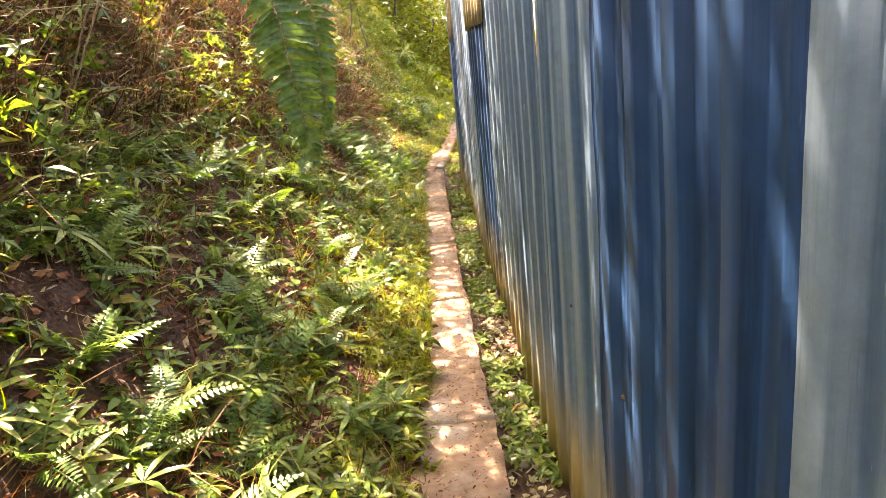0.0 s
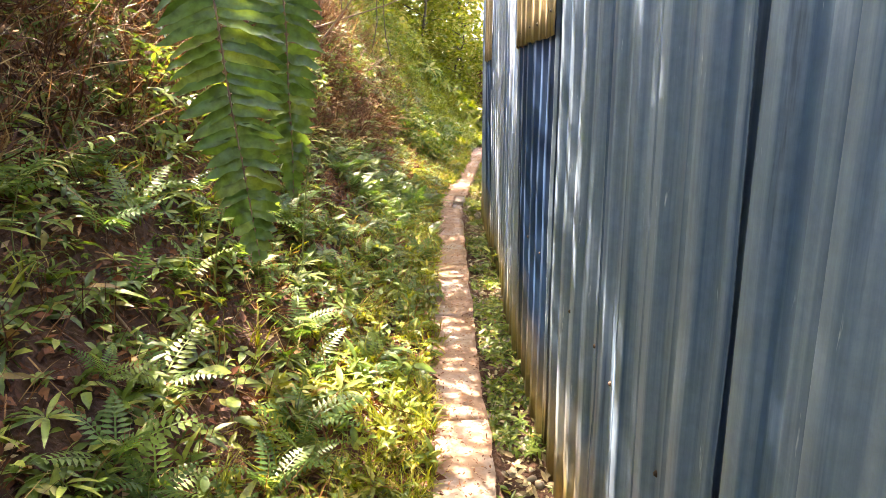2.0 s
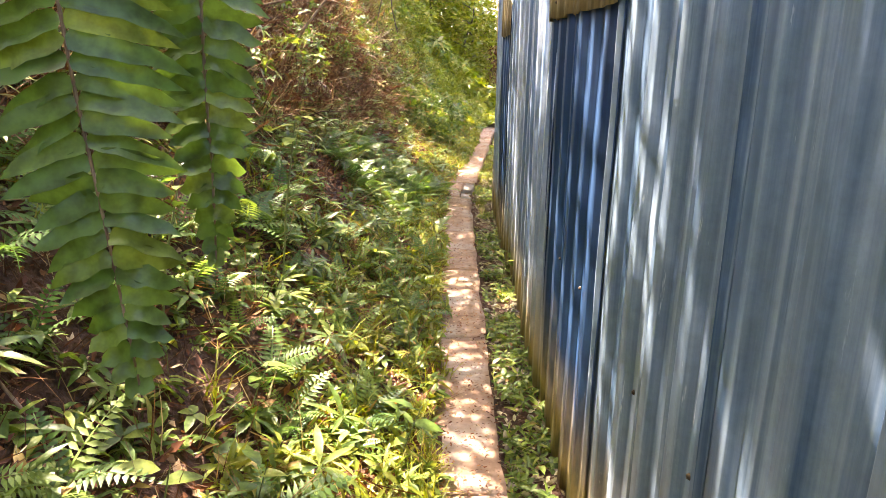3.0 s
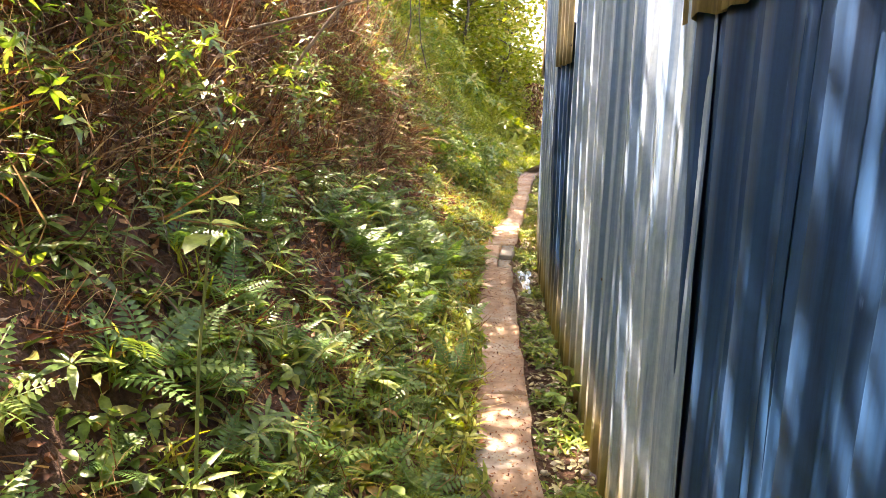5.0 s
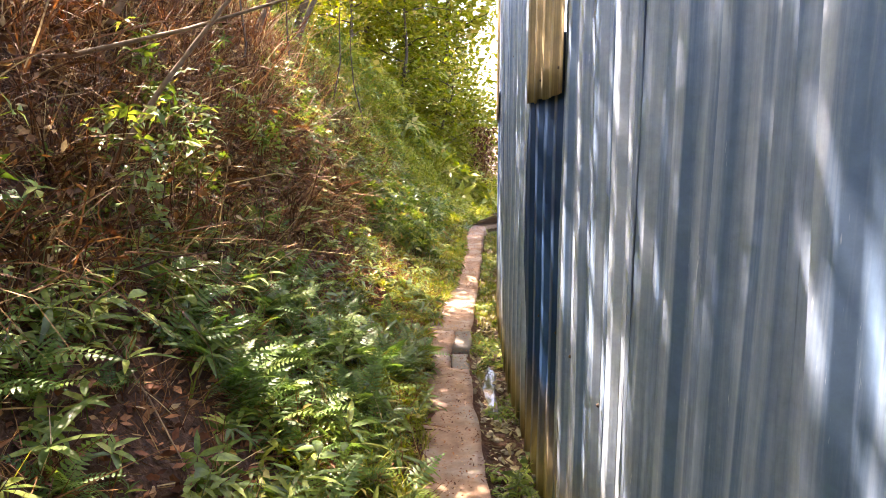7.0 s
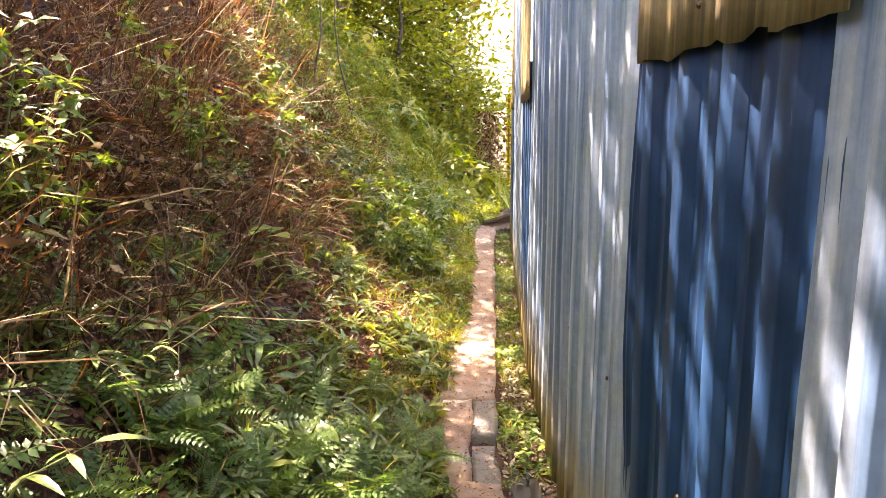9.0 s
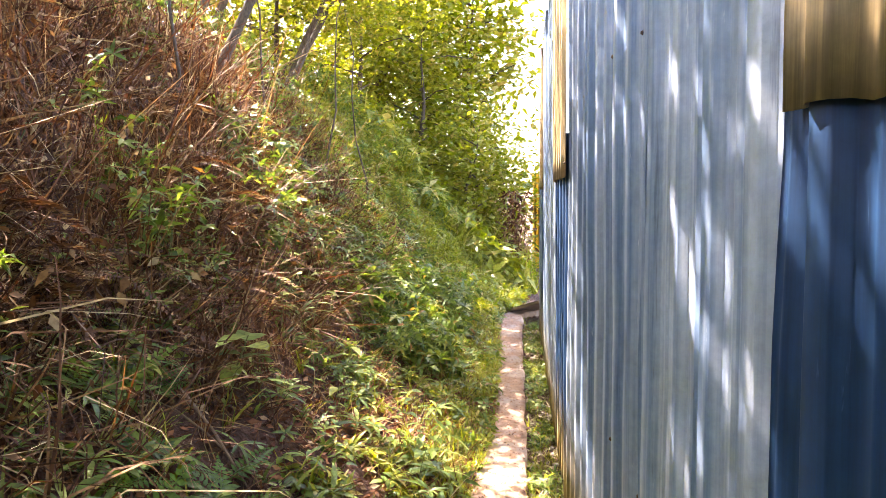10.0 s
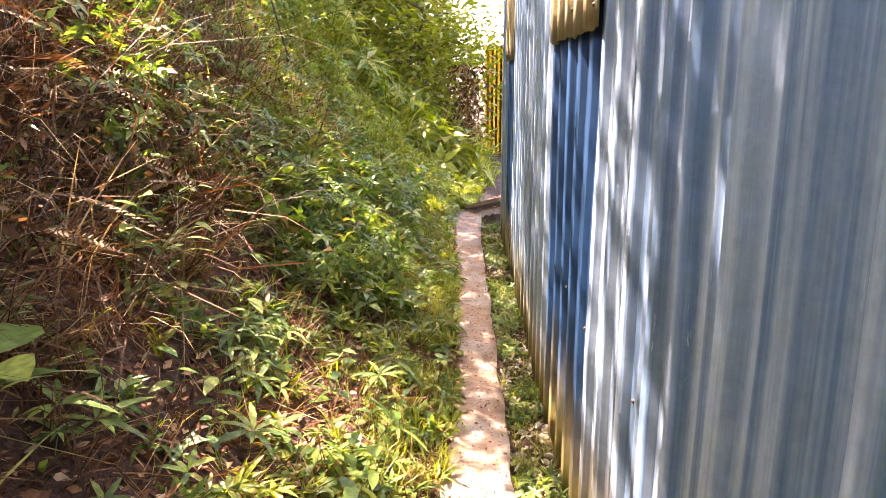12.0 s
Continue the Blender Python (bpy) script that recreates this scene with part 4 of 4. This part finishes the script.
for x0, y0, x1, y1, r in ((-1.75, 10.75, -0.72, 10.35, 0.011), (-1.6, 10.2, -0.85, 10.62, 0.008), (-1.5, 12.1, -1.1, 11.6, 0.009), (-1.7, 9.3, -0.8, 8.8, 0.008), (-1.65, 6.2, -0.7, 6.0, 0.006), (-1.4, 3.9, -0.8, 3.6, 0.006), (-1.3, 11.1, -0.62, 11.5, 0.007), (-1.5, 7.9, -0.9, 7.5, 0.007)):
    fallen_stalk(x0, y0, x1, y1, r, "dead brown stalk lying down the bank")


# ---- trees ----
rng = np.random.default_rng(11)


def tree(x, y, height, radius, leaves, size, label, lean=(0, 0), low=0.55, loose=0.2, name="tree"):
    z = float(ground_z(x, y))
    ob = thing(name, pose(x, y, z), label, name, name + "s above the bank")
    top = Vector((lean[0], lean[1], height))
    mid = top * 0.5 + Vector((rng.normal(0, 0.12), rng.normal(0, 0.12), 0))
    trunk = [(0, 0, -0.2), tuple(mid * 0.5), tuple(mid), tuple(top * 0.8), tuple(top)]
    r = 0.012 * height + 0.02
    pieces = [tube(trunk, [r, r * 0.85, r * 0.65, r * 0.4, r * 0.15], 8)]
    clumps = []
    for k in range(11):
        t = low + (0.98 - low) * k / 10
        p = Vector((0, 0, 0)).lerp(top, t)
        a = k * 2.4 + rng.uniform(-0.4, 0.4)
        reach = radius * (0.55 + 0.45 * math.sin(math.pi * (k + 1) / 12)) * rng.uniform(0.75, 1.1)
        q = p + Vector((math.cos(a) * reach, math.sin(a) * reach, reach * rng.uniform(0.05, 0.4)))
        pieces.append(tube([tuple(p), tuple(p.lerp(q, 0.5) + Vector((0, 0, 0.1))), tuple(q)], [r * 0.4, r * 0.25, r * 0.1], 5))
        clumps += [p.lerp(q, s) + Vector(rng.normal(0, 0.14 * radius, 3)) for s in (0.3, 0.45, 0.6, 0.7, 0.8, 0.95)]
    v, f = joined(pieces)
    piece("trunk", mesh_arrays("trunk", v, f, BARK, True), ob)
    c = np.array([tuple(q) for q in clumps])
    i = rng.integers(0, len(c), leaves)
    p = c[i] + rng.normal(0, 1, (leaves, 3)) * np.array((1, 1, 0.7)) * radius * loose * rng.uniform(0.3, 1.3, (leaves, 1))
    arrays = scatter(crown_leaf, p, angles(leaves, 0, 6.283), rng.normal(-0.3, 0.5, leaves), rng.normal(0, 0.5, leaves), rng.uniform(0.7, 1.3, leaves) * size)
    piece("crown", mesh_arrays("crown", *arrays, CROWN), ob)


shade = line([(-9, 1.0), (0, 0.9), (1.5, 1.0), (3.2, 1.3), (4.3, 1.2), (5.2, 1.0), (6.0, 0.35), (6.9, 0.9), (8.0, 0.6), (9.1, 0.75), (10.2, 1.2), (11.6, 1.3), (12.5, 1.2), (13.4, 0.3), (14.4, 0.3), (15.4, 1.2), (16.6, 0.4), (17.7, 1.1), (20, 1.2)])
# trees below y = 0 are unseen, added to hold off skylight from behind
for k in range(27):
    y = -8.0 + 1.07 * k
    tree(-3.0 + 0.5 * math.sin(k * 1.9 - 0.6), y, 3.1 + 0.6 * math.sin(k * 2.7 + 3.5), 1.3, int(4400 * shade(y)), 0.09, "leafy tree overhanging and shading the bank", (1.78 + 0.25 * math.sin(k * 3.1 + 0.6), 0.2), 0.5, 0.13)
# second row, added only to keep the sun off the upper bank
for k in range(16):
    y = -7.4 + 1.75 * k
    tree(-4.6 + 0.4 * math.sin(k * 2.3), y, 3.0 + 0.5 * math.sin(k * 1.7), 1.4, 1300 if y < 7 else 2300, 0.10, "leafy tree added on top of the bank to shade it", (0.9, 0.2), 0.4, 0.12)
# unseen trees added behind the start, they darken fence faces turned that way
for x, y in ((-1.6, -7.5), (0.2, -9.0), (-0.6, -6.0)):
    tree(x, y, 4.2, 1.7, 5200, 0.12, "unseen leafy tree added behind to block the open sky", (0.3, 0.1), 0.1, 0.22)
for k, (x, y, h) in enumerate(((0.1, 25.0, 6.0), (-1.8, 23.5, 6.5), (-0.8, 26.5, 7.5), (-4.2, 26.0, 7.0), (-2.6, 31.0, 9.0), (-6.5, 22.0, 6.5))):
    tree(x, y, h, 1.9, 4500, 0.24, "sunlit green tree beyond the bend of the path", (0.3, 0), 0.08, 0.34)
for k, (x, y, h) in enumerate(((0.2, 21.6, 2.2), (0.75, 22.8, 2.0), (-4.2, 17.6, 3.0), (-3.2, 20.0, 3.0), (-2.0, 21.5, 3.2), (-0.9, 22.4, 3.0), (0.2, 23.4, 2.8), (-4.2, 21.6, 3.4), (-2.6, 23.4, 3.8), (-0.8, 25.0, 3.4))):
    tree(x, y, h, 1.15, 2600, 0.13, "bushy sunlit shrub on top of the bank", (0.15, -0.2), 0.05, 0.3, "shrub")


def dead_bush(x, y, h):
    """A withered bush, stems with hanging brown leaves."""
    ob = thing("dead_bush", pose(x, y, float(ground_z(x, y))), "withered brown bush at the foot of the sunlit bank", "bush")
    piece("stem", mesh_arrays("stem", *blades(40, h, 0.012, 0.5), STRAW), ob)
    n = 900
    p = rng.normal(0, 1, (n, 3)) * (0.13, 0.13, 0.0) + np.stack([np.zeros(n), np.zeros(n), rng.random(n) * h], -1)
    piece("foliage", mesh_arrays("foliage", *scatter(flat_leaf, p, angles(n, 0, 6.283), rng.normal(-0.9, 0.5, n), rng.normal(0, 0.6, n), rng.uniform(0.05, 0.13, n)), DEAD), ob)


dead_bush(0.97, 20.4, 1.7)
